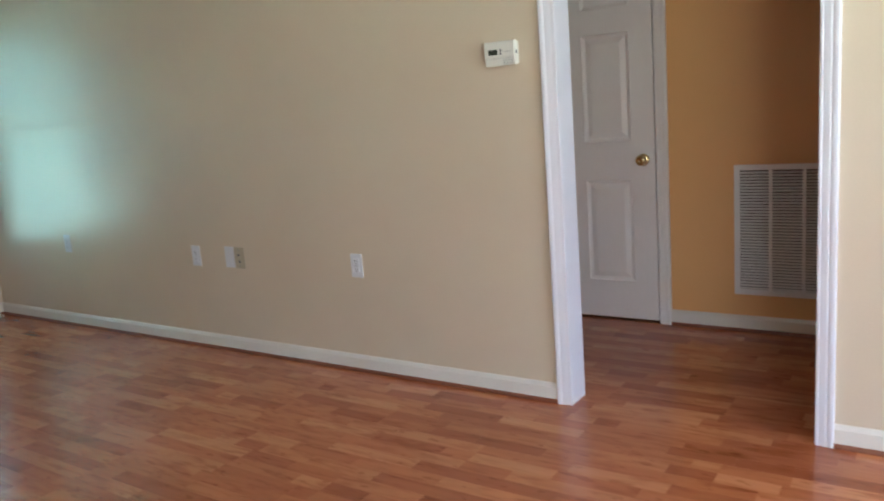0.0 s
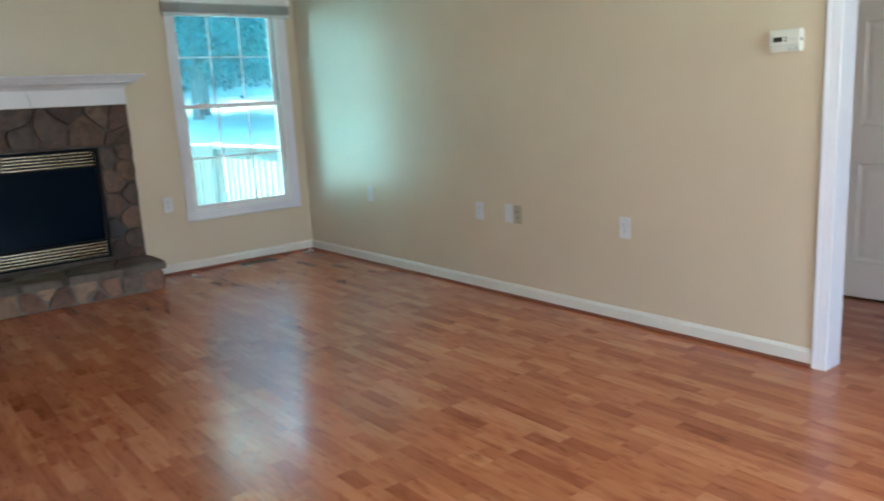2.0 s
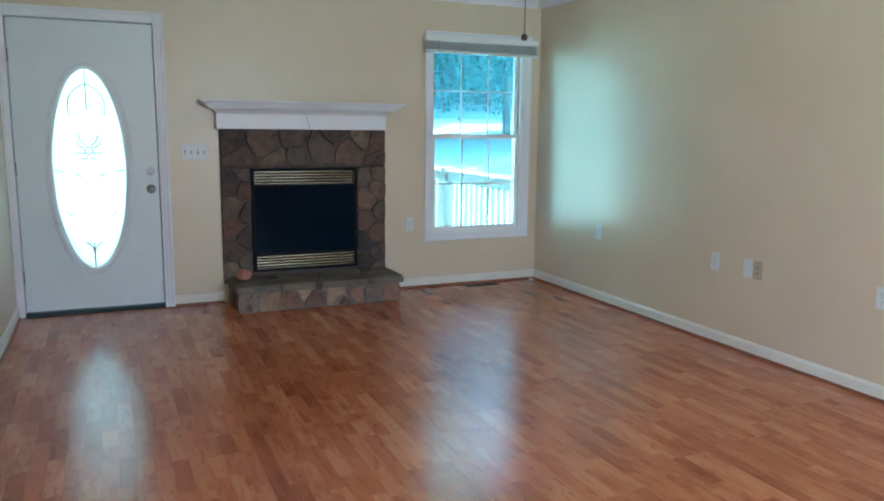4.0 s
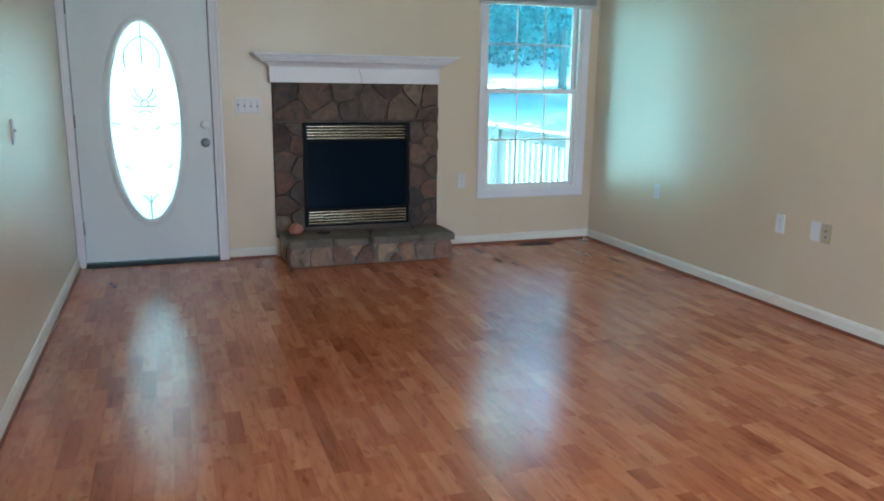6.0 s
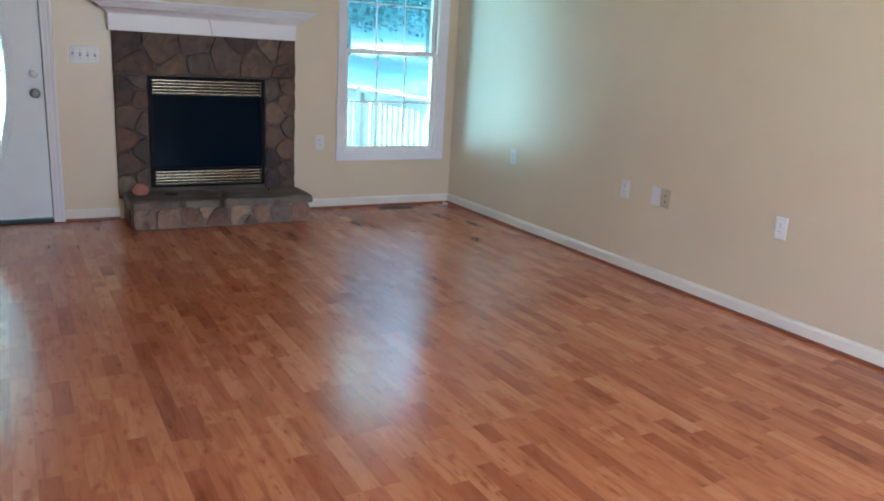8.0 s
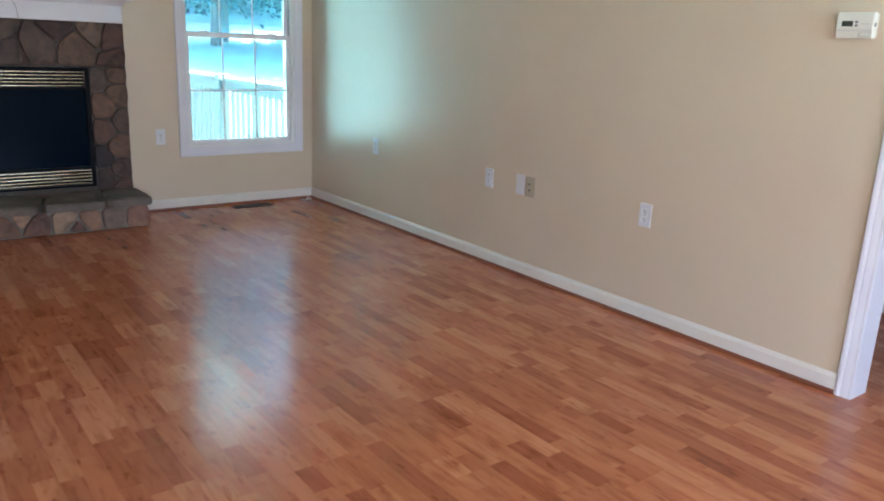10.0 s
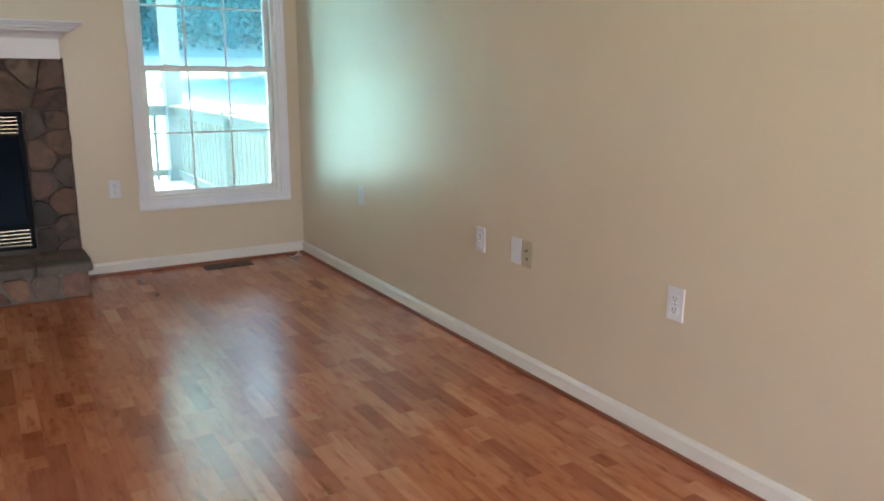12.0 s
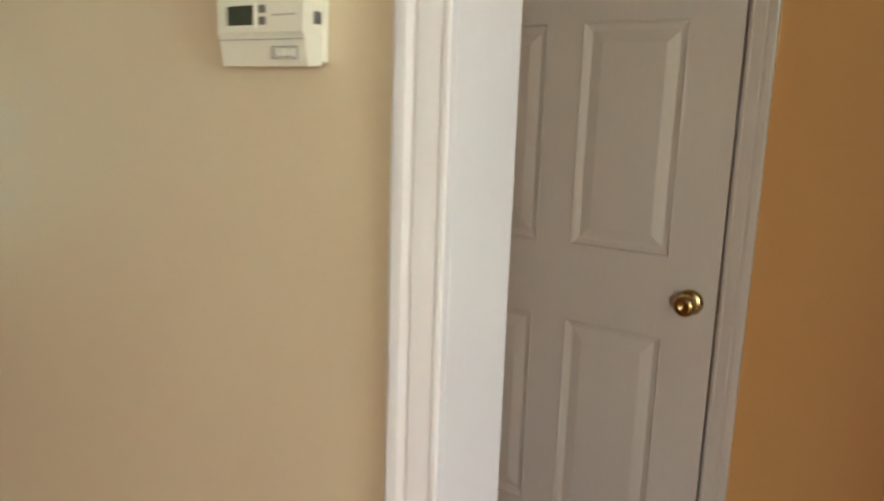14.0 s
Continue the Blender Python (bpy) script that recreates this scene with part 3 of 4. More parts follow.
LINES = [[(0, 0.70), (0, 0.60)], arc(0, 0.60, -0.11, 0.38, -0.22), arc(0, 0.60, 0.11, 0.38, 0.22), [(0, 0.60), (0, 0.42)], [(0, -0.70), (0, -0.58)],
         arc(0, -0.60, -0.055, -0.52, -0.15, 6), arc(0, -0.60, 0.055, -0.52, 0.15, 6), [(0, -0.60), (0, -0.52)]]
for s in (-1, 1):
    LINES += [arc(s * 0.012, 0.17, s * 0.062, 0.25, -s * 0.15, 6), arc(s * 0.03, 0.155, s * 0.085, 0.20, -s * 0.1, 6), arc(s * 0.02, 0.12, s * 0.085, 0.125, -s * 0.12, 6),
              arc(s * 0.008, 0.09, s * 0.05, 0.075, -s * 0.12, 6), arc(s * 0.09, -0.02, s * 0.055, -0.045, s * 0.2, 6), arc(s * 0.225, 0.0, s * 0.17, -0.015, 0.05, 4),
              arc(s * 0.16, -0.30, s * 0.13, -0.33, 0.0, 3)]
LINES.append([(0.026 * math.cos(a), 0.135 + 0.026 * math.sin(a)) for a in [math.pi * 2 * i / 14 for i in range(15)]])
for line in LINES:
    part("came", came(line), LEAD, leaf)

knob = part("knob", turned(bmesh.new(), [(0.0, 0.032), (0.006, 0.033), (0.009, 0.016), (0.03, 0.012), (0.036, 0.02), (0.048, 0.028), (0.058, 0.026), (0.063, 0.014)], (-0.02, -3.242, 0.885), (1, 0, 0)), NICKEL, leaf, "round satin nickel door knob", True)
part("deadbolt", turned(bmesh.new(), [(0.0, 0.03), (0.006, 0.031), (0.012, 0.026), (0.016, 0.012)], (-0.02, -3.242, 1.015), (1, 0, 0)), STEEL_DOOR, leaf, "small round deadbolt rose", True)
for hz in (0.28, 1.04, 1.80):
    part("hinge", tube(bmesh.new(), [(-0.014, -4.104, hz - 0.045), (-0.014, -4.104, hz + 0.045)], 0.006, 10), NICKEL, leaf, "metal hinge barrel")
part("jamb", boxed(-0.16, -0.001, DOOR_L - 0.0195, DOOR_L, 0.0, 2.075), STEEL_DOOR, front)
part("jamb", boxed(-0.16, -0.001, DOOR_R, DOOR_R + 0.0195, 0.0, 2.075), STEEL_DOOR, front)
part("head_jamb", boxed(-0.16, -0.001, DOOR_L, DOOR_R, 2.056, 2.0745), STEEL_DOOR, front)
part("door_stop", boxed(-0.10, -0.067, DOOR_R - 0.012, DOOR_R, 0.03, 2.056), DARK, front, "dark weatherstrip stop")
part("door_stop", boxed(-0.10, -0.067, DOOR_L, DOOR_L + 0.012, 0.03, 2.056), DARK, front, "dark weatherstrip stop")
part("door_stop", boxed(-0.10, -0.067, DOOR_L, DOOR_R, 2.044, 2.056), DARK, front, "dark weatherstrip stop")
part("threshold", prism(bmesh.new(), [(-0.16, 0.0), (0.035, 0.0), (0.03, 0.008), (0.0, 0.022), (-0.16, 0.024)], "y", DOOR_L, DOOR_R), BRONZE, front, "dark bronze metal threshold")
part("casing", upright(bmesh.new(), "x", DOOR_L, -1, 0.001, 1, 0.052, 0.018, 0.0, 2.13), TRIM, front)
part("casing", upright(bmesh.new(), "x", DOOR_R, 1, 0.001, 1, 0.07, 0.018, 0.0, 2.13), TRIM, front)
part("head_casing", lintel(bmesh.new(), "x", DOOR_L + 0.0005, DOOR_R - 0.0005, 2.063, 0.001, 1, 0.067, 0.018), TRIM, front)


# ---- front window ----
win = thing("window_1", "white double-hung window with grid panes and raised blind", "window", (0.0, -0.59, WIN_B), kind="structure")
part("window_frame", sheet_with_holes(bmesh.new(), "x", -0.15, -0.002, WIN_L + 0.0005, WIN_R - 0.0005, WIN_B + 0.0005, WIN_T - 0.0005, [(WIN_L + 0.018, WIN_R - 0.03, WIN_B + 0.022, WIN_T - 0.02)]), VINYL, win)


def sash(y0, y1, z0, z1, x0, x1, stile, top, bottom, mz, name):
    """A sash with its panes and grid bars."""
    bm = sheet_with_holes(bmesh.new(), "x", x0, x1, y0, y1, z0, z1, [(y0 + stile, y1 - stile, z0 + bottom, z1 - top)])
    bmesh.ops.bevel(bm, geom=[e for e in bm.edges if abs(e.verts[0].co.x - x1) < 1e-6 and abs(e.verts[1].co.x - x1) < 1e-6 and len(e.link_faces) == 2 and e.calc_face_angle(0) > 0.5], offset=0.004, segments=1, affect="EDGES")
    ob = part(name, bm, VINYL, win, "white vinyl sash")
    gy0, gy1, gz0, gz1 = y0 + stile, y1 - stile, z0 + bottom, z1 - top
    xm = (x0 + x1) / 2
    pane = part("pane", boxed(xm - 0.002, xm + 0.002, gy0 + 0.0005, gy1 - 0.0005, gz0 + 0.0005, gz1 - 0.0005), CLEAR, ob, "window glass tinted cyan with a veil of haze")
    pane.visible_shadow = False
    for k in (1, 2):
        y = gy0 + (gy1 - gy0) * k / 3
        part("grid_bar", boxed(xm + 0.003, xm + 0.010, y - 0.006, y + 0.006, gz0, gz1, 0.002), VINYL, ob)
    part("grid_bar", boxed(xm + 0.0032, xm + 0.0098, gy0, gy1, mz - 0.006, mz + 0.006, 0.002), VINYL, ob)
    return ob


sash(WIN_L + 0.019, WIN_R - 0.031, 1.262, WIN_T - 0.021, -0.098, -0.068, 0.028, 0.03, 0.032, 1.66, "upper_sash")
lower = sash(WIN_L + 0.019, WIN_R - 0.031, WIN_B + 0.0225, 1.296, -0.062, -0.030, 0.028, 0.034, 0.030, 0.876, "lower_sash")
for y in (-0.86, -0.33):
    part("sash_lock", boxed(-0.052, -0.03, y - 0.03, y + 0.03, 1.2965, 1.306, 0.003), VINYL, win, "small white sash lock")
part("side_track", boxed(-0.06, -0.035, WIN_R - 0.0305, WIN_R - 0.022, 1.30, 2.05), PRINT, win, "grey sash track")
part("casing", upright(bmesh.new(), "x", WIN_L + 0.004, -1, 0.001, 1, 0.064, 0.018, WIN_B + 0.0045, 2.135), TRIM, win)
part("casing", upright(bmesh.new(), "x", WIN_R - 0.004, 1, 0.001, 1, 0.064, 0.018, WIN_B + 0.0045, 2.135), TRIM, win)
part("head_casing", lintel(bmesh.new(), "x", WIN_L + 0.0045, WIN_R - 0.0045, WIN_T - 0.004, 0.001, 1, 0.064, 0.018), TRIM, win)
_b2 = bmesh.new()
prism(_b2, [(0.001 + o, WIN_B + 0.004 - c) for c, o in casing_profile(0.066, 0.018)], "y", WIN_L + 0.004 - 0.064, WIN_R - 0.004 + 0.064)
part("window_sill", _b2, TRIM, win, "flat white moulded bottom casing")

blind = thing("window_blind", "raised grey-white slat blind stacked at the window head", "blind", (0.05, -0.59, 1.96))
part("headrail", boxed(0.0195, 0.075, -1.115, -0.062, 2.05, 2.098, 0.004), VINYL, blind)
for k in range(9):
    z = 1.985 + k * 0.007
    part("slat", boxed(0.0215, 0.071, -1.112, -0.066, z, z + 0.0035, 0.0012), BLIND, blind)
part("bottom_rail", boxed(0.021, 0.072, -1.113, -0.065, 1.958, 1.982, 0.004), BLIND, blind)
part("ladder_cord", tube(bmesh.new(), [(0.0735, -1.0, 1.96), (0.0735, -1.0, 2.05)], 0.0015, 6), CABLE, blind)
part("ladder_cord", tube(bmesh.new(), [(0.0735, -0.18, 1.96), (0.0735, -0.18, 2.05)], 0.0015, 6), CABLE, blind)
part("tilt_wand", tube(bmesh.new(), [(0.079, -1.0, 2.06), (0.078, -1.0, 1.7), (0.076, -1.0, 1.42)], 0.003, 6), CLEAR, blind, "thin clear tilt wand")

# ---- fireplace ----
rng = random.Random(11)
FY0, FY1 = -2.755, -1.449
BOX_L, BOX_R, BOX_B, BOX_T = -2.535, -1.688, 0.222, 1.032
fire = thing("fireplace", "fieldstone fireplace surround with black gas insert", "fireplace", (0.0, -2.1, 0.0))
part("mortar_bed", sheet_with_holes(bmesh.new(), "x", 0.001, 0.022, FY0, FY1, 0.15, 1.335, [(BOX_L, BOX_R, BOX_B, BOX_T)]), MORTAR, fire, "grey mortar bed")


def veneer(u0, u1, v0, v1, seeds, axis, base, face, name, mat, parent, gap=0.008, rough=0.012):
    for poly in cells(u0, u1, v0, v1, seeds, gap):
        out = rough_outline(poly, rng, rough)
        part(name, stone(bmesh.new(), out, axis, base, face + rng.uniform(-0.004, 0.006), rng), mat, parent)


LEFT = [(-2.68, 0.90), (-2.57, 1.0), (-2.58, 0.86), (-2.66, 0.74), (-2.57, 0.70), (-2.69, 0.58), (-2.58, 0.49), (-2.67, 0.40), (-2.58, 0.28), (-2.68, 0.24)]
RIGHT = [(-1.64, 0.97), (-1.52, 1.0), (-1.51, 0.85), (-1.61, 0.77), (-1.49, 0.67), (-1.62, 0.60), (-1.53, 0.50), (-1.64, 0.42), (-1.52, 0.33), (-1.62, 0.27), (-1.52, 0.2)]
ABOVE = [(-2.71, 1.23), (-2.62, 1.09), (-2.42, 1.22), (-2.34, 1.08), (-2.17, 1.12), (-2.2, 1.27), (-1.99, 1.19), (-1.88, 1.31), (-1.75, 1.16), (-1.64, 1.26), (-1.54, 1.24), (-1.5, 1.08)]
veneer(FY0, BOX_L, 0.16, 1.035, LEFT, "x", 0.02, 0.042, "stone", DIM_STONE, fire, 0.012)
veneer(BOX_R, FY1, 0.16, 1.035, RIGHT, "x", 0.02, 0.042, "stone", DIM_STONE, fire, 0.012)
veneer(FY0, FY1, 1.035, 1.335, ABOVE, "x", 0.02, 0.042, "stone", DIM_STONE, fire, 0.012)

insert = thing("gas_fireplace_insert", "black gas fireplace insert with brass louvres", "fireplace insert", (-0.1, -2.11, BOX_B))
part("firebox", sheet_with_holes(bmesh.new(), "x", 0.0, 0.034, BOX_L + 0.003, BOX_R - 0.003, BOX_B + 0.003, BOX_T - 0.003, [(BOX_L + 0.03, BOX_R - 0.03, 0.238, 0.348), (BOX_L + 0.03, BOX_R - 0.03, 0.365, 0.885), (BOX_L + 0.03, BOX_R - 0.03, 0.90, 1.012)]), BLACK, insert, "black enamel surround")
part("back_box", boxed(-0.14, -0.06, BOX_L + 0.003, BOX_R - 0.003, BOX_B + 0.003, BOX_T - 0.003), MATT_BLACK, insert)
part("liner", sheet_with_holes(bmesh.new(), "x", -0.0598, -0.0005, BOX_L + 0.003, BOX_R - 0.003, BOX_B + 0.003, BOX_T - 0.003, [(BOX_L + 0.012, BOX_R - 0.012, BOX_B + 0.012, BOX_T - 0.012)]), MATT_BLACK, insert, "matt black liner")
part("glass_front", boxed(0.004, 0.012, BOX_L + 0.031, BOX_R - 0.031, 0.366, 0.884), FIREGLASS, insert, "dark glossy fire glass")
for z0, n, gap, h in ((0.909, 5, 0.0222, 0.0045), (0.248, 5, 0.0222, 0.0075)):
    for k in range(n):
        z = z0 + k * gap
        part("louvre", prism(bmesh.new(), [(0.026, z), (0.037, z), (0.040, z + 0.3 * h), (0.040, z + 0.7 * h), (0.037, z + h), (0.026, z + h)], "y", BOX_L + 0.031, BOX_R - 0.031), BRASS, insert, "polished brass louvre")

hearth = thing("hearth", "raised stone hearth with flagstone top, before the fireplace", "hearth", (0.22, -2.09, 0.0))
part("core", boxed(0.003, 0.425, -2.705, -1.475, 0.0, 0.150), GROUT, hearth, "grey mortar core")
HS = [(-2.655, 0.08), (-2.49, 0.075), (-2.325, 0.08), (-2.15, 0.07), (-1.99, 0.085), (-1.84, 0.07), (-1.69, 0.085), (-1.54, 0.07), (-2.24, 0.135), (-1.91, 0.02)]
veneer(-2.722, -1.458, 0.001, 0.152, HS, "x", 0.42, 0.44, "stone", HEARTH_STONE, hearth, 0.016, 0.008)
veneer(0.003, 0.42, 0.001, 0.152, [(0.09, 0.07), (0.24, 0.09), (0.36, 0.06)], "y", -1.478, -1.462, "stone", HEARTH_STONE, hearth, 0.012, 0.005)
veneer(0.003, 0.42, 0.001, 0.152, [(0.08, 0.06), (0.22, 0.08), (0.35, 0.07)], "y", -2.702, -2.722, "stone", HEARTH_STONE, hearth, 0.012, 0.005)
for poly in cells(0.043, 0.462, -2.742, -1.436, [(0.24, -2.60), (0.22, -2.22), (0.30, -1.92), (0.15, -1.86), (0.25, -1.58)], 0.010):
    part("flagstone", stone(bmesh.new(), rough_outline(poly, rng, 0.012), "z", 0.1505, 0.202 + rng.uniform(-0.002, 0.003), rng), SLATE, hearth)

mantel = thing("mantel_shelf", "white moulded mantel shelf with a hairline crack", "mantel", (0.0, -2.105, 1.325))


def crown(bm, section, y0, y1):
    """A moulding that runs round the front and both ends: section of (out, z)."""
    rings = []
    for o, z in section:
        rings.append([bm.verts.new(p) for p in ((0.002, y0 - o + 0.1, z), (o, y0 - o + 0.1, z), (o, y1 + o - 0.1, z), (0.002, y1 + o - 0.1, z))])
    for a, b in zip(rings, rings[1:]):
        for k in range(4):
            bm.faces.new((a[k], a[(k + 1) % 4], b[(k + 1) % 4], b[k]))
    bm.faces.new(rings[0][::-1]), bm.faces.new(rings[-1])
    return bm


MY0, MY1 = -2.778, -1.468
frieze = part("frieze", crown(bmesh.new(), [(0.098, 1.325), (0.10, 1.327), (0.10, 1.437)], MY0, MY1), TRIM, mantel)
part("crown_moulding", crown(bmesh.new(), [(0.103, 1.4375), (0.106, 1.442), (0.112, 1.451), (0.122, 1.461), (0.135, 1.469), (0.150, 1.474), (0.156, 1.4745)], MY0, MY1), TRIM, mantel)
part("shelf", crown(bmesh.new(), [(0.150, 1.475), (0.164, 1.4755), (0.166, 1.487), (0.162, 1.4885), (0.182, 1.490), (0.185, 1.494), (0.185, 1.502), (0.181, 1.504), (0.202, 1.5055), (0.205, 1.510), (0.203, 1.516), (0.219, 1.5175), (0.222, 1.520), (0.222, 1.529), (0.220, 1.531)], MY0, MY1), TRIM, mantel)
part("crack", tube(bmesh.new(), [(0.1002, -2.118, 1.436), (0.1002, -2.108, 1.415), (0.1002, -2.098, 1.39), (0.1002, -2.094, 1.36), (0.1002, -2.09, 1.328)], 0.0016, 5), CRACK, frieze, "hairline crack in the frieze")

# small things on the hearth
_rk = bmesh.new()
bmesh.ops.create_icosphere(_rk, subdivisions=3, radius=0.042)
for v in _rk.verts:
    v.co *= 1 + 0.42 * noise.noise(v.co * 24) + 0.15 * noise.noise(v.co * 70)
    v.co = Vector((v.co.x * 0.9, v.co.y * 1.25, v.co.z * 0.95))
_low = min(v.co.z for v in _rk.verts)
_rk.transform(Matrix.Translation((0.20, -2.635, 0.2005 - _low)))
rock = tagged(part("loose_rock", _rk, PINKROCK), "loose pinkish quartz rock on the hearth", "rock")
clip = thing("small_key_ring", "small dark metal key ring lying on the hearth", "key ring", (0.24, -2.435, 0.206))
part("ring", tube(bmesh.new(), [(0.24 + 0.018 * math.cos(a), -2.462 + 0.018 * math.sin(a), 0.2145) for a in [math.pi * 2 * i / 16 for i in range(17)]], 0.0035, 6), CORD, clip)
part("key", boxed(0.228, 0.246, -2.446, -2.385, 0.2075, 0.2215, 0.002), CORD, clip)
part("key", boxed(0.248, 0.268, -2.450, -2.410, 0.2075, 0.2195, 0.002), CORD, clip)



# ---- plates on the walls (local: the wall lies in y = 0, the plate looks to -y) ----
def outlet(name, label, mat, kind):
    ob = new(name)
    ob.empty_display_size = 0.03
    tagged(ob, label, "outlet" if kind in ("duplex", "jack") else "wall plate", "plates on the walls")
    bm = bmesh.new()
    box(bm, -0.035, 0.035, -0.006, -0.0005, -0.057, 0.057, 0.003, 2)
    plate = part("plate", bm, mat, ob)
    if kind == "duplex":
        for s in (-1, 1):
            face = part("receptacle", box(bmesh.new(), -0.0165, 0.0165, -0.008, -0.006, s * 0.0195 - 0.0135, s * 0.0195 + 0.0135, 0.003, 2), mat, ob)
            for dx, h in ((-0.0065, 0.0045), (0.0065, 0.0038)):
                part("slot", box(bmesh.new(), dx - 0.0012, dx + 0.0012, -0.0084, -0.0078, s * 0.0195 - h + 0.003, s * 0.0195 + h + 0.003), GREYED, face)
            part("slot", box(bmesh.new(), -0.0024, 0.0024, -0.0084, -0.0078, s * 0.0195 - 0.0105, s * 0.0195 - 0.0065), GREYED, face)
        part("screw", turned(bmesh.new(), [(0, 0.003), (0.0015, 0.0026)], (0, -0.006, 0), (0, -1, 0), 10), NICKEL, ob)
    if kind == "jack":
        part("coax_jack", turned(bmesh.new(), [(0, 0.0055), (0.002, 0.0055), (0.002, 0.004), (0.010, 0.004)], (0, -0.006, 0.016), (0, -1, 0), 10), GREYED, ob)
        part("phone_jack", box(bmesh.new(), -0.007, 0.007, -0.0072, -0.006, -0.026, -0.014), GREYED, ob)
    if kind == "toggle":
        part("toggle", box(bmesh.new(), -0.004, 0.004, -0.018, -0.006, 0.0, 0.011, 0.001), mat, ob)
    for s in (-1, 1):
        if kind != "duplex":
            part("screw", turned(bmesh.new(), [(0, 0.003), (0.0015, 0.0026)], (0, -0.006, s * 0.042), (0, -1, 0), 10), NICKEL if kind == "jack" else mat, ob)
    return ob


duplex = outlet("wall_outlet", "white duplex electrical outlet on the cream wall", PLASTIC, "duplex")
duplex.matrix_basis = pose(0.985, 0, 0.55)
copy_thing(duplex, pose(2.252, 0, 0.523))
copy_thing(duplex, pose(3.405, 0, 0.523))
copy_thing(duplex, pose(0, -1.228, 0.546, 0, 0, 90))
outlet("blank_plate", "blank white wall plate beside an almond jack plate", PLASTIC, "blank").matrix_basis = pose(2.525, 0, 0.527)
outlet("cable_jack_plate", "almond cable and phone jack plate on the cream wall", BEIGE, "jack").matrix_basis = pose(2.602, 0, 0.525)

outlet("light_switch", "single white toggle light switch on the side wall", PLASTIC, "toggle").matrix_basis = pose(1.93, ROOM_Y, 1.09, 0, 0, 180)

switch = new("light_switch")
tagged(switch, "white four-gang light switch plate beside the front door", "light switch")
part("plate", box(bmesh.new(), -0.095, 0.095, -0.006, -0.0005, -0.057, 0.057, 0.003, 2), PLASTIC, switch)
for k in range(4):
    x = -0.069 + k * 0.046
    gang = part("switch_frame", box(bmesh.new(), x - 0.006, x + 0.006, -0.0068, -0.006, -0.013, 0.013), GREYED, switch)
    part("toggle", box(bmesh.new(), x - 0.004, x + 0.004, -0.016, -0.0068, 0.0 if k else -0.010, 0.010 if k else 0.0, 0.001), PLASTIC, gang)
    for s in (-1, 1):
        part("screw", turned(bmesh.new(), [(0, 0.003), (0.0015, 0.0026)], (x, -0.006, s * 0.03), (0, -1, 0), 8), GREYED, switch)
switch.matrix_basis = pose(0, -2.931, 1.154, 0, 0, 90)

thermo = thing("thermostat", "ivory programmable wall thermostat with a small dark display", "thermostat", (4.263, 0.0, 1.398))
TX0, TX1, TZ0, TZ1 = 4.186, 4.313, 1.358, 1.449
part("base_plate", boxed(TX0 + 0.006, TX1 + 0.004, -0.008, -0.0005, TZ0 + 0.004, TZ1 - 0.004, 0.002), IVORY, thermo)
_tb = bmesh.new()
prism(_tb, [(-0.008, TZ0 + 0.001), (-0.028, TZ0), (-0.033, TZ0 + 0.030), (-0.036, TZ0 + 0.034), (-0.034, TZ1 - 0.004), (-0.030, TZ1), (-0.008, TZ1)], "x", TX0, TX1)
bmesh.ops.bevel(_tb, geom=[e for e in _tb.edges if e.calc_face_angle(0) > 0.5], offset=0.003, segments=2, affect="EDGES")
case = part("case", _tb, IVORY, thermo)
part("display", boxed(4.203, 4.244, -0.0362, -0.034, 1.399, 1.419, 0.0006), LCD, case, "dark liquid crystal display")
part("display_bezel", sheet_with_holes(bmesh.new(), "y", -0.0372, -0.0345, 4.200, 4.247, 1.396, 1.422, [(4.203, 4.244, 1.399, 1.419)]), IVORY, case)
for k, (bx, bz) in enumerate(((4.256, 1.415), (4.256, 1.403))):
    part("button", boxed(bx - 0.005, bx + 0.005, -0.0372, -0.0345, bz - 0.004, bz + 0.004, 0.001), GREYED, case)
part("label_bar", boxed(4.270, 4.303, -0.0362, -0.0345, 1.4075, 1.4092), PRINT, case, "grey printed line")
part("door_seam", boxed(TX0 + 0.002, TX1 - 0.002, -0.0362, -0.033, 1.3842, 1.3852), PRINT, case)
part("slider_window", sheet_with_holes(bmesh.new(), "y", -0.0348, -0.029, 4.268, 4.303, 1.365, 1.378, [(4.269, 4.302, 1.366, 1.377)]), PRINT, case)
for k in range(2):
    part("slider", boxed(4.274 + 0.013 * k, 4.285 + 0.013 * k, -0.0352, -0.029, 1.3673, 1.3757, 0.001), IVORY, case)
part("side_lever", boxed(TX1, TX1 + 0.003, -0.02, -0.012, 1.40, 1.412), GREYED, case)

# ---- floor register, loose cable, pull chain ----
reg = thing("floor_register", "brown metal floor vent register by the wall", "floor vent", (0.125, -0.585, 0.0))
part("frame", sheet_with_holes(bmesh.new(), "z", 0.0005, 0.004, 0.065, 0.185, -0.745, -0.425, [(0.083, 0.167, -0.727, -0.443)]), REGISTER, reg)
# No hole below: a dark sheet on the floor paints the opening's shade.
part("vent_shade", boxed(0.083, 0.167, -0.727, -0.443, 0.0004, 0.001), CORD, reg, "dark sheet under the slats for the shaded vent opening")
for k in range(19):
    y = -0.722 + k * 0.0152
    part("slat", boxed(0.0832, 0.1668, y, y + 0.005, 0.0011, 0.0036), REGISTER, reg)

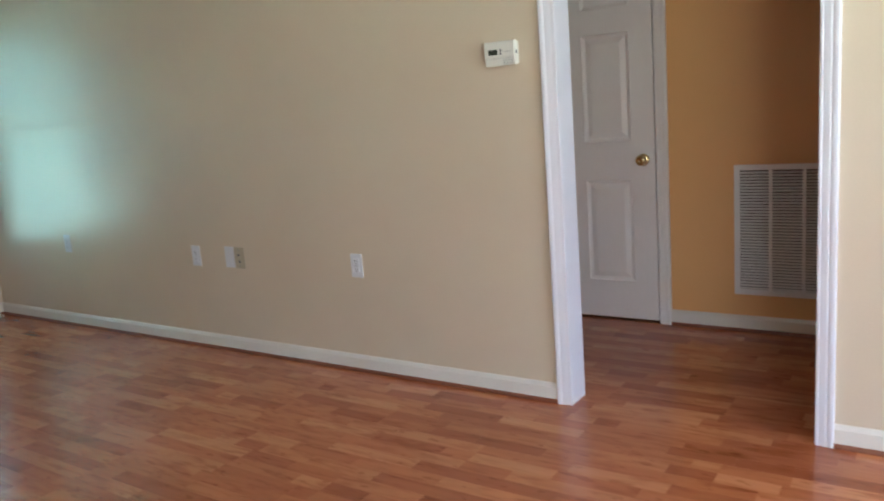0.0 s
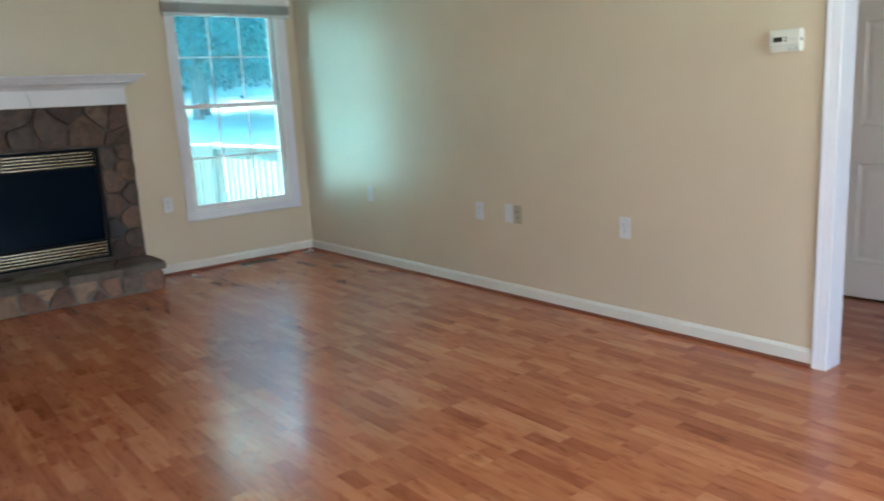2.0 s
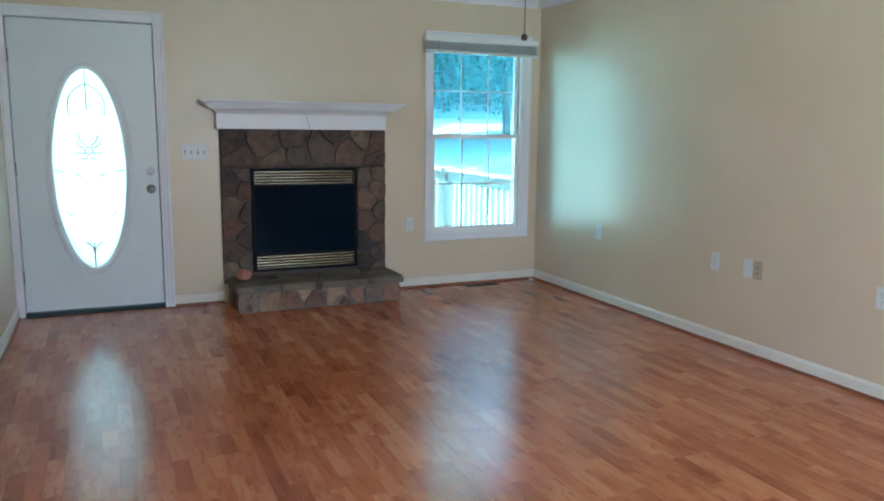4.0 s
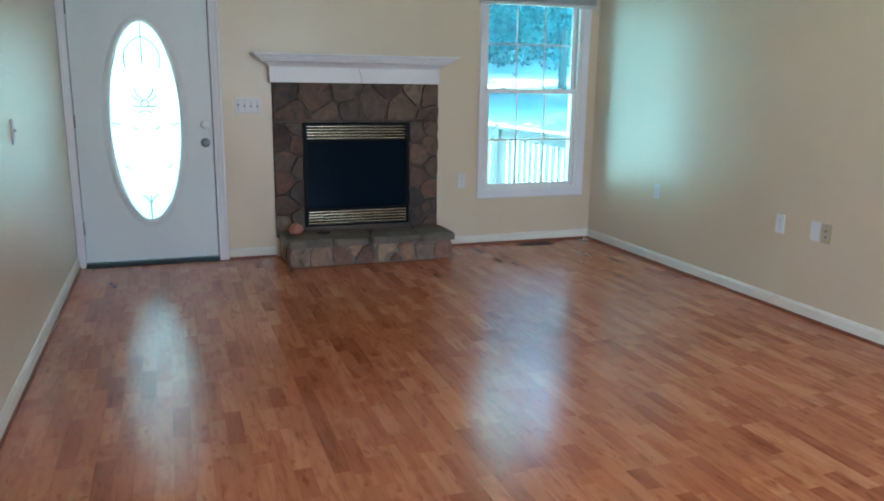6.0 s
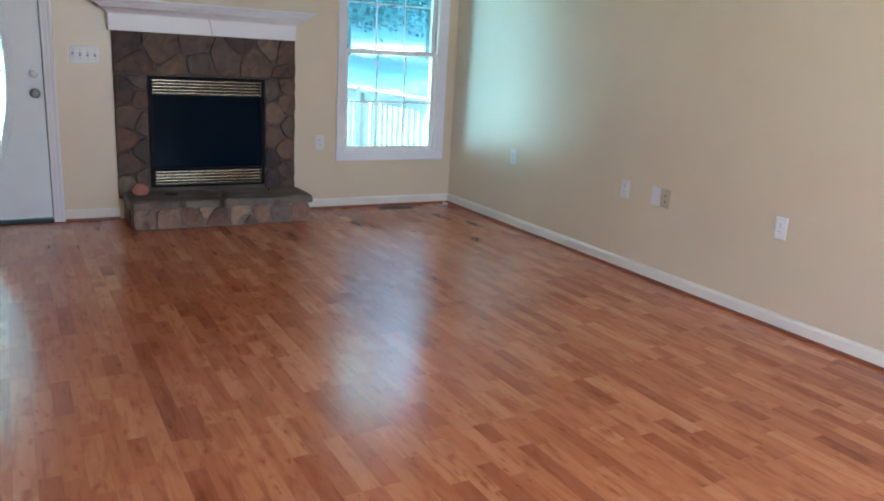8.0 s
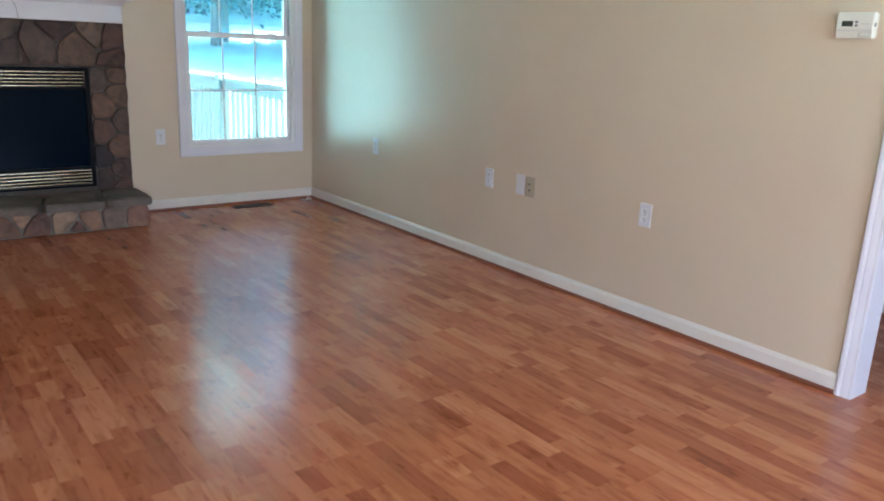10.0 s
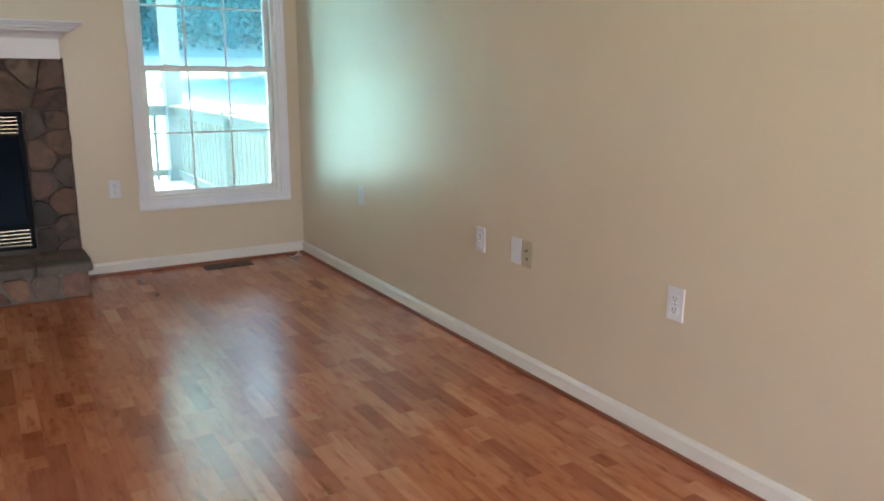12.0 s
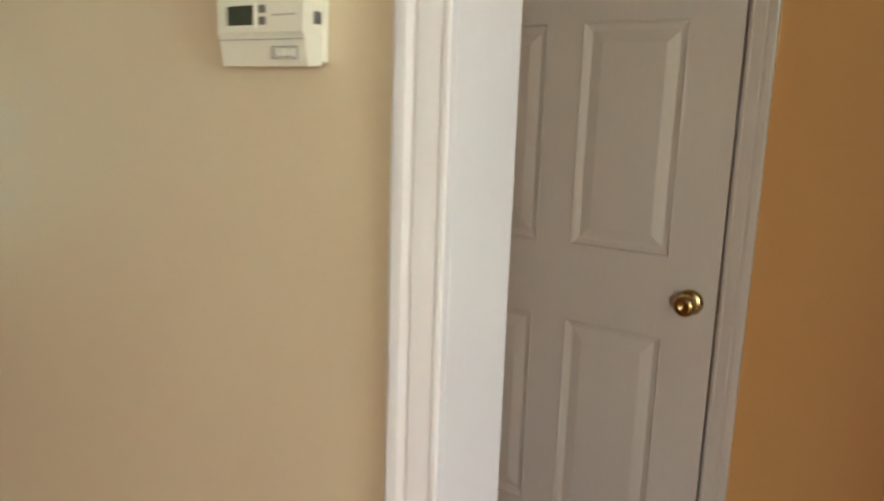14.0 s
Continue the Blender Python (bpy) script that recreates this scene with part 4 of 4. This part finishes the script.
coil = thing("loose_cable", "short loose white cable lying in the room corner", "cable", (0.07, -0.07, 0.0))
part("cable", tube(bmesh.new(), [(0.03, -0.05, 0.02), (0.045, -0.06, 0.008), (0.07, -0.085, 0.004), (0.10, -0.10, 0.004), (0.12, -0.085, 0.004), (0.105, -0.06, 0.005), (0.08, -0.055, 0.009), (0.085, -0.085, 0.010), (0.115, -0.12, 0.004), (0.10, -0.14, 0.004)], 0.0035, 8), CABLE, coil)
part("connector", turned(bmesh.new(), [(0, 0.005), (0.02, 0.005), (0.02, 0.003), (0.026, 0.003)], (0.10, -0.14, 0.0055), (-0.6, -0.8, 0), 10), NICKEL, coil)

pull = thing("pull_chain", "dark ceiling pull chain ending in a small dark ball", "pull chain", (2.8, -1.752, CEILING))
part("chain", tube(bmesh.new(), [(2.8, -1.752, 1.772), (2.8, -1.752, 2.1), (2.8, -1.752, CEILING)], 0.0022, 6), CORD, pull)
part("ball", turned(bmesh.new(), [(0.0, 0.004), (0.002, 0.010), (0.008, 0.0145), (0.015, 0.016), (0.022, 0.0145), (0.028, 0.010), (0.032, 0.004)], (2.8, -1.752, 1.74), (0, 0, 1), 16), CORD, pull, "", True)

# ---- hallway: six-panel door, return grille ----
hd = thing("door_2", "closed white six-panel hallway door with brass knob", "door", (4.01, HALL_Y, 0.0), kind="structure")
DX0, DX1, DF = 3.588, 4.4405, 1.206
PANELS = []
for px0, px1 in ((3.695, 3.962), (4.054, 4.322)):
    PANELS += [(px0, px1, 0.215, 0.775), (px0, px1, 0.97, 1.535), (px0, px1, 1.655, 1.92)]
leaf2 = part("door_leaf", sheet_with_holes(bmesh.new(), "y", DF, DF + 0.010, DX0, DX1, 0.012, 2.04, PANELS), DOORP, hd)
part("core", boxed(DX0, DX1, DF + 0.0101, DF + 0.035, 0.012, 2.04), DOORP, leaf2)
for px0, px1, pz0, pz1 in PANELS:
    bm = bmesh.new()
    # moulded slope down into the groove, then the raised field
    rings = []
    for inset, y in ((0.0, DF - 0.0015), (0.005, DF - 0.003), (0.010, DF + 0.004), (0.022, DF + 0.009), (0.026, DF + 0.009), (0.052, DF + 0.001), (0.056, DF + 0.0005)):
        rings.append([bm.verts.new(p) for p in ((px0 + inset, y, pz0 + inset), (px1 - inset, y, pz0 + inset), (px1 - inset, y, pz1 - inset), (px0 + inset, y, pz1 - inset))])
    for a, b in zip(rings, rings[1:]):
        for k in range(4):
            bm.faces.new((a[k], a[(k + 1) % 4], b[(k + 1) % 4], b[k]))
    bm.faces.new(rings[-1])
    part("panel", bm, DOORP, leaf2)
part("knob", turned(bmesh.new(), [(0.0, 0.031), (0.004, 0.032), (0.008, 0.022), (0.011, 0.012), (0.026, 0.011), (0.032, 0.018), (0.040, 0.026), (0.050, 0.0275), (0.058, 0.024), (0.062, 0.017), (0.0625, 0.008), (0.0605, 0.007)], (4.381, DF, 0.874), (0, -1, 0)), AGED, leaf2, "round polished brass knob", True)
part("strike", boxed(4.4432, 4.4468, DF + 0.001, DF + 0.02, 0.855, 0.91), AGED, hd, "small brass strike plate")
part("jamb", boxed(3.5725, 3.584, 1.199, 1.318, 0.0, 2.06), TRIM, hd)
part("jamb", boxed(4.4472, 4.4575, 1.199, 1.318, 0.0, 2.06), TRIM, hd)
part("head_jamb", boxed(3.5845, 4.4468, 1.199, 1.318, 2.045, 2.0595), TRIM, hd)
part("casing", upright(bmesh.new(), "y", 4.453, 1, HALL_Y - 0.001, -1, 0.060, 0.018, 0.0, 2.12), DOORP, hd)
part("casing", upright(bmesh.new(), "y", 3.577, -1, HALL_Y - 0.001, -1, 0.060, 0.018, 0.0, 2.12), DOORP, hd)
part("head_casing", lintel(bmesh.new(), "y", 3.5775, 4.4525, 2.05, HALL_Y - 0.001, -1, 0.07, 0.018), DOORP, hd)
# Black sheet added behind the leaf so the gap reads as deep shade.
part("gap_shadow", boxed(3.5845, 4.4468, DF + 0.037, DF + 0.045, 0.0, 2.045), MATT_BLACK, hd, "matt black sheet standing in for shade in the door gap")

grille = thing("return_air_grille", "white louvred return air grille low on the hallway wall", "vent grille", (5.075, HALL_Y, 0.18))
GX0, GX1, GZ0, GZ1 = 4.832, 5.312, 0.192, 0.836
cols = [(GX0 + 0.026 + k * 0.148, GX0 + 0.026 + k * 0.148 + 0.132) for k in range(3)]
part("frame", sheet_with_holes(bmesh.new(), "y", HALL_Y - 0.012, HALL_Y - 0.0005, GX0, GX1, GZ0, GZ1, [(a, b, GZ0 + 0.026, GZ1 - 0.026) for a, b in cols]), GRILLE, grille)
# Thin dark sheet on the wall paints the shade between the louvres.
part("duct_shade", boxed(GX0 + 0.02, GX1 - 0.02, HALL_Y - 0.0009, HALL_Y - 0.0004, GZ0 + 0.02, GZ1 - 0.02), DARK, grille, "dark sheet behind the louvres for the shaded recess")
N_SLAT = 40
slat_mesh = None
for a, b in cols:
    for k in range(N_SLAT):
        z = GZ0 + 0.028 + k * (GZ1 - GZ0 - 0.056) / N_SLAT
        if slat_mesh is None:
            bm = prism(bmesh.new(), [(HALL_Y - 0.011, z), (HALL_Y - 0.0102, z + 0.0012), (HALL_Y - 0.002, z + 0.009), (HALL_Y - 0.0028, z + 0.008)], "x", a, b)
            first = part("slat", bm, GRILLE, grille)
            slat_mesh, a0, z00 = first.data, a, z
        else:
            s = new("slat", slat_mesh)
            s.parent = grille
            s.location = (a - a0, 0, z - z00)
for sx, sz in ((GX0 + 0.012, GZ1 - 0.10), (GX0 + 0.012, GZ0 + 0.10)):
    part("screw", turned(bmesh.new(), [(0, 0.004), (0.002, 0.0035)], (sx, HALL_Y - 0.012, sz), (0, -1, 0), 10), GRILLE, grille)

# ---- porch and yard ----
PORCH_Z = -0.06
porch = thing("porch_deck", "weathered porch deck of long boards outside the front door", "deck", (-2.4, -2.5, PORCH_Z), kind="structure")
part("deck_frame", boxed(-4.85, -0.17, -6.0, 0.30, PORCH_Z - 0.25, PORCH_Z - 0.03), DECK, porch)
for k in range(33):
    x = -4.84 + k * 0.1415
    part("board", boxed(x, x + 0.136, -6.0, 0.31, PORCH_Z - 0.028, PORCH_Z, 0.003), DECK, porch)


def railing(name, p, q, label):
    """A run of porch railing: flat cap, two stringers, square balusters."""
    rl = thing(name, label, "railing", (*p, PORCH_Z), "porch railings")
    p, q = Vector((*p, 0)), Vector((*q, 0))
    d = (q - p).normalized()
    length = (q - p).length
    turn = Matrix.Translation(p) @ Matrix.Rotation(math.atan2(d.y, d.x), 4, "Z")

    def bar(name, *a, **k):
        bm = boxed(*a, **k)
        bm.transform(turn)
        return part(name, bm, RAILP, rl)
    bar("cap_rail", 0, length, -0.07, 0.07, PORCH_Z + 0.885, PORCH_Z + 0.925, bevel=0.006)
    bar("top_stringer", 0, length, -0.02, 0.02, PORCH_Z + 0.79, PORCH_Z + 0.884, bevel=0.003)
    bar("bottom_stringer", 0, length, -0.02, 0.02, PORCH_Z + 0.06, PORCH_Z + 0.14, bevel=0.003)
    n = int(length / 0.125)
    for k in range(1, n):
        x = length * k / n
        bar("baluster", x - 0.018, x + 0.018, -0.0565, -0.0205, PORCH_Z + 0.0, PORCH_Z + 0.884)
    return rl


railing("porch_railing", (-0.18, 0.17), (-2.29, 0.17), "painted wooden porch railing with square balusters")
railing("porch_railing", (-2.41, 0.17), (-4.60, 0.17), "painted wooden porch railing with square balusters")
railing("porch_railing", (-4.70, 0.07), (-4.70, -2.57), "painted wooden porch railing along the yard side")


def post(x, y, top, label, w=0.095, mat=POSTP):
    p = thing("porch_post", label, "post", (x, y, PORCH_Z), "porch posts")
    part("shaft", boxed(x - w, x + w, y - w, y + w, PORCH_Z, top, 0.006), mat, p)
    part("foot_trim", sheet_with_holes(bmesh.new(), "z", PORCH_Z, PORCH_Z + 0.12, x - w - 0.02, x + w + 0.02, y - w - 0.02, y + w + 0.02, [(x - w - 0.0005, x + w + 0.0005, y - w - 0.0005, y + w + 0.0005)]), mat, p)
    return p


post(-4.70, 0.17, 2.44, "tall white porch corner post holding the roof")
post(-4.70, -2.67, 2.44, "tall white porch post holding the roof")
post(-2.35, 0.17, PORCH_Z + 0.95, "short square railing post", 0.06, RAILP)
part_roof = thing("porch_roof", "white boarded porch ceiling and low shingled roof", "porch roof", (-2.5, -2.5, 2.5), kind="structure")
part("beam", boxed(-4.80, -4.60, -6.0, 0.28, 2.44, 2.72), POSTP, part_roof)
part("soffit", boxed(-5.05, -0.17, -6.0, 0.32, 2.721, 2.74), VINYL, part_roof)
part("roof", prism(bmesh.new(), [(-5.15, 2.742), (-0.17, 2.742), (-0.17, 3.55), (-5.15, 2.85)], "y", -6.2, 0.5), SHINGLE, part_roof)

house = thing("house_shell", "outer siding and low roof of the house itself", "house", (4.0, -1.5, 0.0), kind="structure")
part("siding", boxed(-0.185, -0.161, 0.1205, 6.0, -0.6, 2.8), SIDING, house)
part("roof", prism(bmesh.new(), [(-0.5, 2.75), (9.5, 2.75), (4.5, 4.6)], "y", -6.5, 6.5), SHINGLE, house)
part("gable", prism(bmesh.new(), [(-0.16, 2.57), (9.0, 2.57), (9.0, 2.748), (-0.16, 2.748)], "y", -6.2, 6.2), SIDING, house)


def ground_height(x, y):
    """Lawn that falls from the house, then climbs to the road and a wooded hill."""
    d = -x
    base = -0.75 + 0.00 * y
    if d > 6:
        base += 0.100 * (min(d, 33) - 6)
    if d > 33:
        base += 0.52 * (min(d, 95) - 33)
    return base + (0.25 * noise.noise(Vector((x * 0.11, y * 0.11, 0))) if 8 < d < 24 or d > 34 else 0)


_gx = [60, 20, 9, 4, 0, -3, -5, -6, -7, -8, -9, -10, -11, -12, -13, -14, -15, -16, -17, -18, -19, -20, -21, -22, -23, -24, -25, -26, -27, -27.5, -32.5, -33, -36, -40, -45, -50, -60, -75, -95, -130, -200, -400]
_gy = [-400, -150, -80, -60, -45, -35, -28, -22, -17, -13, -10, -8, -6, -4, -2, 0, 2, 4, 6, 8, 10, 12, 14, 17, 20, 24, 28, 34, 42, 55, 75, 110, 180, 400]
_gm = bmesh.new()
_rows = [[_gm.verts.new((x, y, ground_height(x, y))) for y in _gy] for x in _gx]
for ra, rb in zip(_rows, _rows[1:]):
    for k in range(len(_gy) - 1):
        _gm.faces.new((ra[k], rb[k], rb[k + 1], ra[k + 1]))
structure("ground", _gm, LAWN, "sunlit lawn sloping up to a wooded hill", "ground", True)
_rd = bmesh.new()
_ra = [[_rd.verts.new((x, y, ground_height(x, 0) + 0.04)) for y in range(-120, 121, 8)] for x in (-28.0, -32.2)]
for k in range(len(_ra[0]) - 1):
    _rd.faces.new((_ra[0][k], _ra[1][k], _ra[1][k + 1], _ra[0][k + 1]))
structure("road", _rd, ROADM, "pale gravel road across the hillside", "road")


def tree_parts(seed, height, spread, leaves, leaf_size):
    """Trunk with limbs, and a crown of many small leaf clumps with an uneven outline."""
    r = random.Random(seed)
    bm = bmesh.new()
    lean = (r.uniform(-0.4, 0.4), r.uniform(-0.4, 0.4))
    trunk = [(lean[0] * s * s, lean[1] * s * s, height * 0.8 * s) for s in [i / 7 for i in range(8)]]
    tube(bm, trunk, [0.22 * (1 - 0.85 * i / 7) for i in range(8)], 8)
    tips = []
    for k in range(11):
        s = r.uniform(0.22, 0.95)
        a = k * 2.4 + r.uniform(-0.4, 0.4)
        reach = spread * (1.15 - 0.75 * s) * r.uniform(0.7, 1.1)
        o = Vector((lean[0] * s * s, lean[1] * s * s, height * 0.8 * s))
        tip = o + Vector((math.cos(a) * reach, math.sin(a) * reach, reach * r.uniform(0.25, 0.7)))
        mid = (o + tip) / 2 + Vector((0, 0, -0.12 * reach))
        tube(bm, [o, mid, tip], [0.07, 0.045, 0.015], 5)
        tips += [tip, (o + tip) / 2 + Vector((0, 0, 0.3))]
    tips.append(Vector((lean[0], lean[1], height * 0.86)))
    g = np.random.RandomState(seed)
    centre = np.array([tips[i] for i in g.randint(0, len(tips), leaves)])
    pos = centre + g.normal(0, 1, (leaves, 3)) * np.array([0.85, 0.85, 0.6]) * spread * 0.30
    pos[:, 2] = np.maximum(pos[:, 2], height * 0.10)
    u = g.normal(0, 1, (leaves, 3))
    u /= np.linalg.norm(u, axis=1)[:, None]
    w = np.cross(u, g.normal(0, 1, (leaves, 3)))
    w /= np.linalg.norm(w, axis=1)[:, None]
    size = leaf_size * g.uniform(0.6, 1.4, (leaves, 1))
    quad = np.stack([pos - u * size, pos + w * size * 0.55, pos + u * size, pos - w * size * 0.55], 1).reshape(-1, 3)
    me = bpy.data.meshes.new("crown")
    me.from_pydata(quad.tolist(), [], [(4 * i, 4 * i + 1, 4 * i + 2, 4 * i + 3) for i in range(leaves)])
    return bm, me


def tree(seed, height, spread, leaves, leaf_size, mat, label):
    t = new("tree")
    tagged(t, label, "tree", "trees on the hillside")
    bm, me = tree_parts(seed, height, spread, leaves, leaf_size)
    part("trunk", bm, BARK, t)
    me.materials.append(mat)
    c = new("crown", me)
    c.parent = t
    return t


kinds = [tree(3, 11, 3.6, 15000, 0.135, LEAF, "tall leafy green tree on the wooded hillside"), tree(7, 9, 3.2, 13000, 0.13, LEAF_B, "leafy lighter green tree on the wooded hillside"),
         tree(13, 13, 4.0, 16000, 0.14, LEAF, "tall dense leafy tree on the wooded hillside")]
tr = random.Random(5)
spots = []
for row, x in enumerate((-36, -41, -47, -54, -62)):
    for k in range(9):
        spots.append((x + tr.uniform(-1.6, 1.6), 2 + (k - 3.2) * (4.4 + 0.7 * row) + tr.uniform(-1.5, 1.5)))
# Five more on the lawn, mostly out of view, added to shade it.
spots += [(-25.0, 13.2), (-20.0, 15.5), (-24.5, 9.0), (-16.5, 11.0), (-22.5, 7.9)]
for i, (x, y) in enumerate(spots):
    m = pose(x, y, ground_height(x, y) - 0.1, 0, 0, tr.uniform(0, 360))
    if i < 3:
        kinds[i].matrix_basis = m
    else:
        copy_thing(kinds[i % 3], m)

# undergrowth below the trees
_u = np.random.RandomState(9)
N = 90000
ux, uy = -33.5 - 32 * _u.rand(N) ** 1.2, -22 + 62 * _u.rand(N)
uz = np.array([ground_height(a, b) for a, b in zip(ux, uy)]) + _u.rand(N) ** 1.4 * 2.6
ud = _u.normal(0, 1, (N, 3))
ud /= np.linalg.norm(ud, axis=1)[:, None]
uw = np.cross(ud, _u.normal(0, 1, (N, 3)))
uw /= np.linalg.norm(uw, axis=1)[:, None]
us = 0.15 * _u.uniform(0.5, 1.4, (N, 1))
up = np.stack([ux, uy, uz], 1)
uq = np.stack([up - ud * us, up + uw * us * 0.6, up + ud * us, up - uw * us * 0.6], 1).reshape(-1, 3)
_um = bpy.data.meshes.new("undergrowth")
_um.from_pydata(uq.tolist(), [], [(4 * i, 4 * i + 1, 4 * i + 2, 4 * i + 3) for i in range(N)])
_um.materials.append(LEAF_B)
tagged(new("undergrowth", _um), "leafy undergrowth covering the hill below the trees", "shrubs", kind="stuff")

# ---- the floor: three-strip laminate planks ----
_slab = boxed(0.0, ROOM_X, ROOM_Y, 0.05, -0.12, -0.0045)
box(_slab, HALL_L, HALL_R, 0.0505, HALL_Y + 0.115, -0.12, -0.0045)
floor = structure("floor", _slab, SUBFLOOR, "reddish oak three-strip laminate floor", "floor")
PL, PW = 1.29, 0.196
fr = random.Random(21)


def plank_mesh(i, length):
    """One plank: a thin body with three rows of strips on it, parted by hairline seams."""
    bm = bmesh.new()
    box(bm, 0.0004, length - 0.0004, 0.0004, PW - 0.0004, -0.0044, -0.0006)
    for row in range(3):
        y0, y1 = row * PW / 3 + 0.0004, (row + 1) * PW / 3 - 0.0004
        x, n = 0.0, 0
        step = fr.uniform(0.08, 0.40)
        while x < length - 1e-6:
            e = min(length, x + step)
            if length - e < 0.09:
                e = length
            bm.faces.new([bm.verts.new(p) for p in ((x + 0.0004, y0, 0.0), (e - 0.0004, y0, 0.0), (e - 0.0004, y1, 0.0), (x + 0.0004, y1, 0.0))])
            x, step = e, fr.choice((0.22, 0.28, 0.34, 0.40, 0.46)) * fr.uniform(0.9, 1.1)
    me = bpy.data.meshes.new("plank")
    bm.normal_update()
    bm.to_mesh(me)
    bm.free()
    me.materials.append(LAMINATE)
    return me


whole = [plank_mesh(i, PL) for i in range(14)]


def lay(x0, x1, y0, y1):
    y, row = y0, 0
    while y < y1 - 0.02:
        x = x0 - (PL * ((row * 0.37 + fr.uniform(-0.06, 0.06)) % 1.0))
        left, right = (x0, x1) if y < 0.04 else (HALL_L, HALL_R)
        while x < x1 - 0.01:
            a, b = max(x, left), min(x + PL, right)
            if b - a > 0.03:
                me = whole[fr.randrange(14)] if b - a > PL - 1e-3 else plank_mesh(0, b - a)
                ob = new("plank", me)
                ob.location = (a, y, 0)
                ob.parent = floor
            x += PL
        y += PW
        row += 1


lay(0.003, ROOM_X - 0.003, ROOM_Y + 0.003 - 0.04, 1.18)
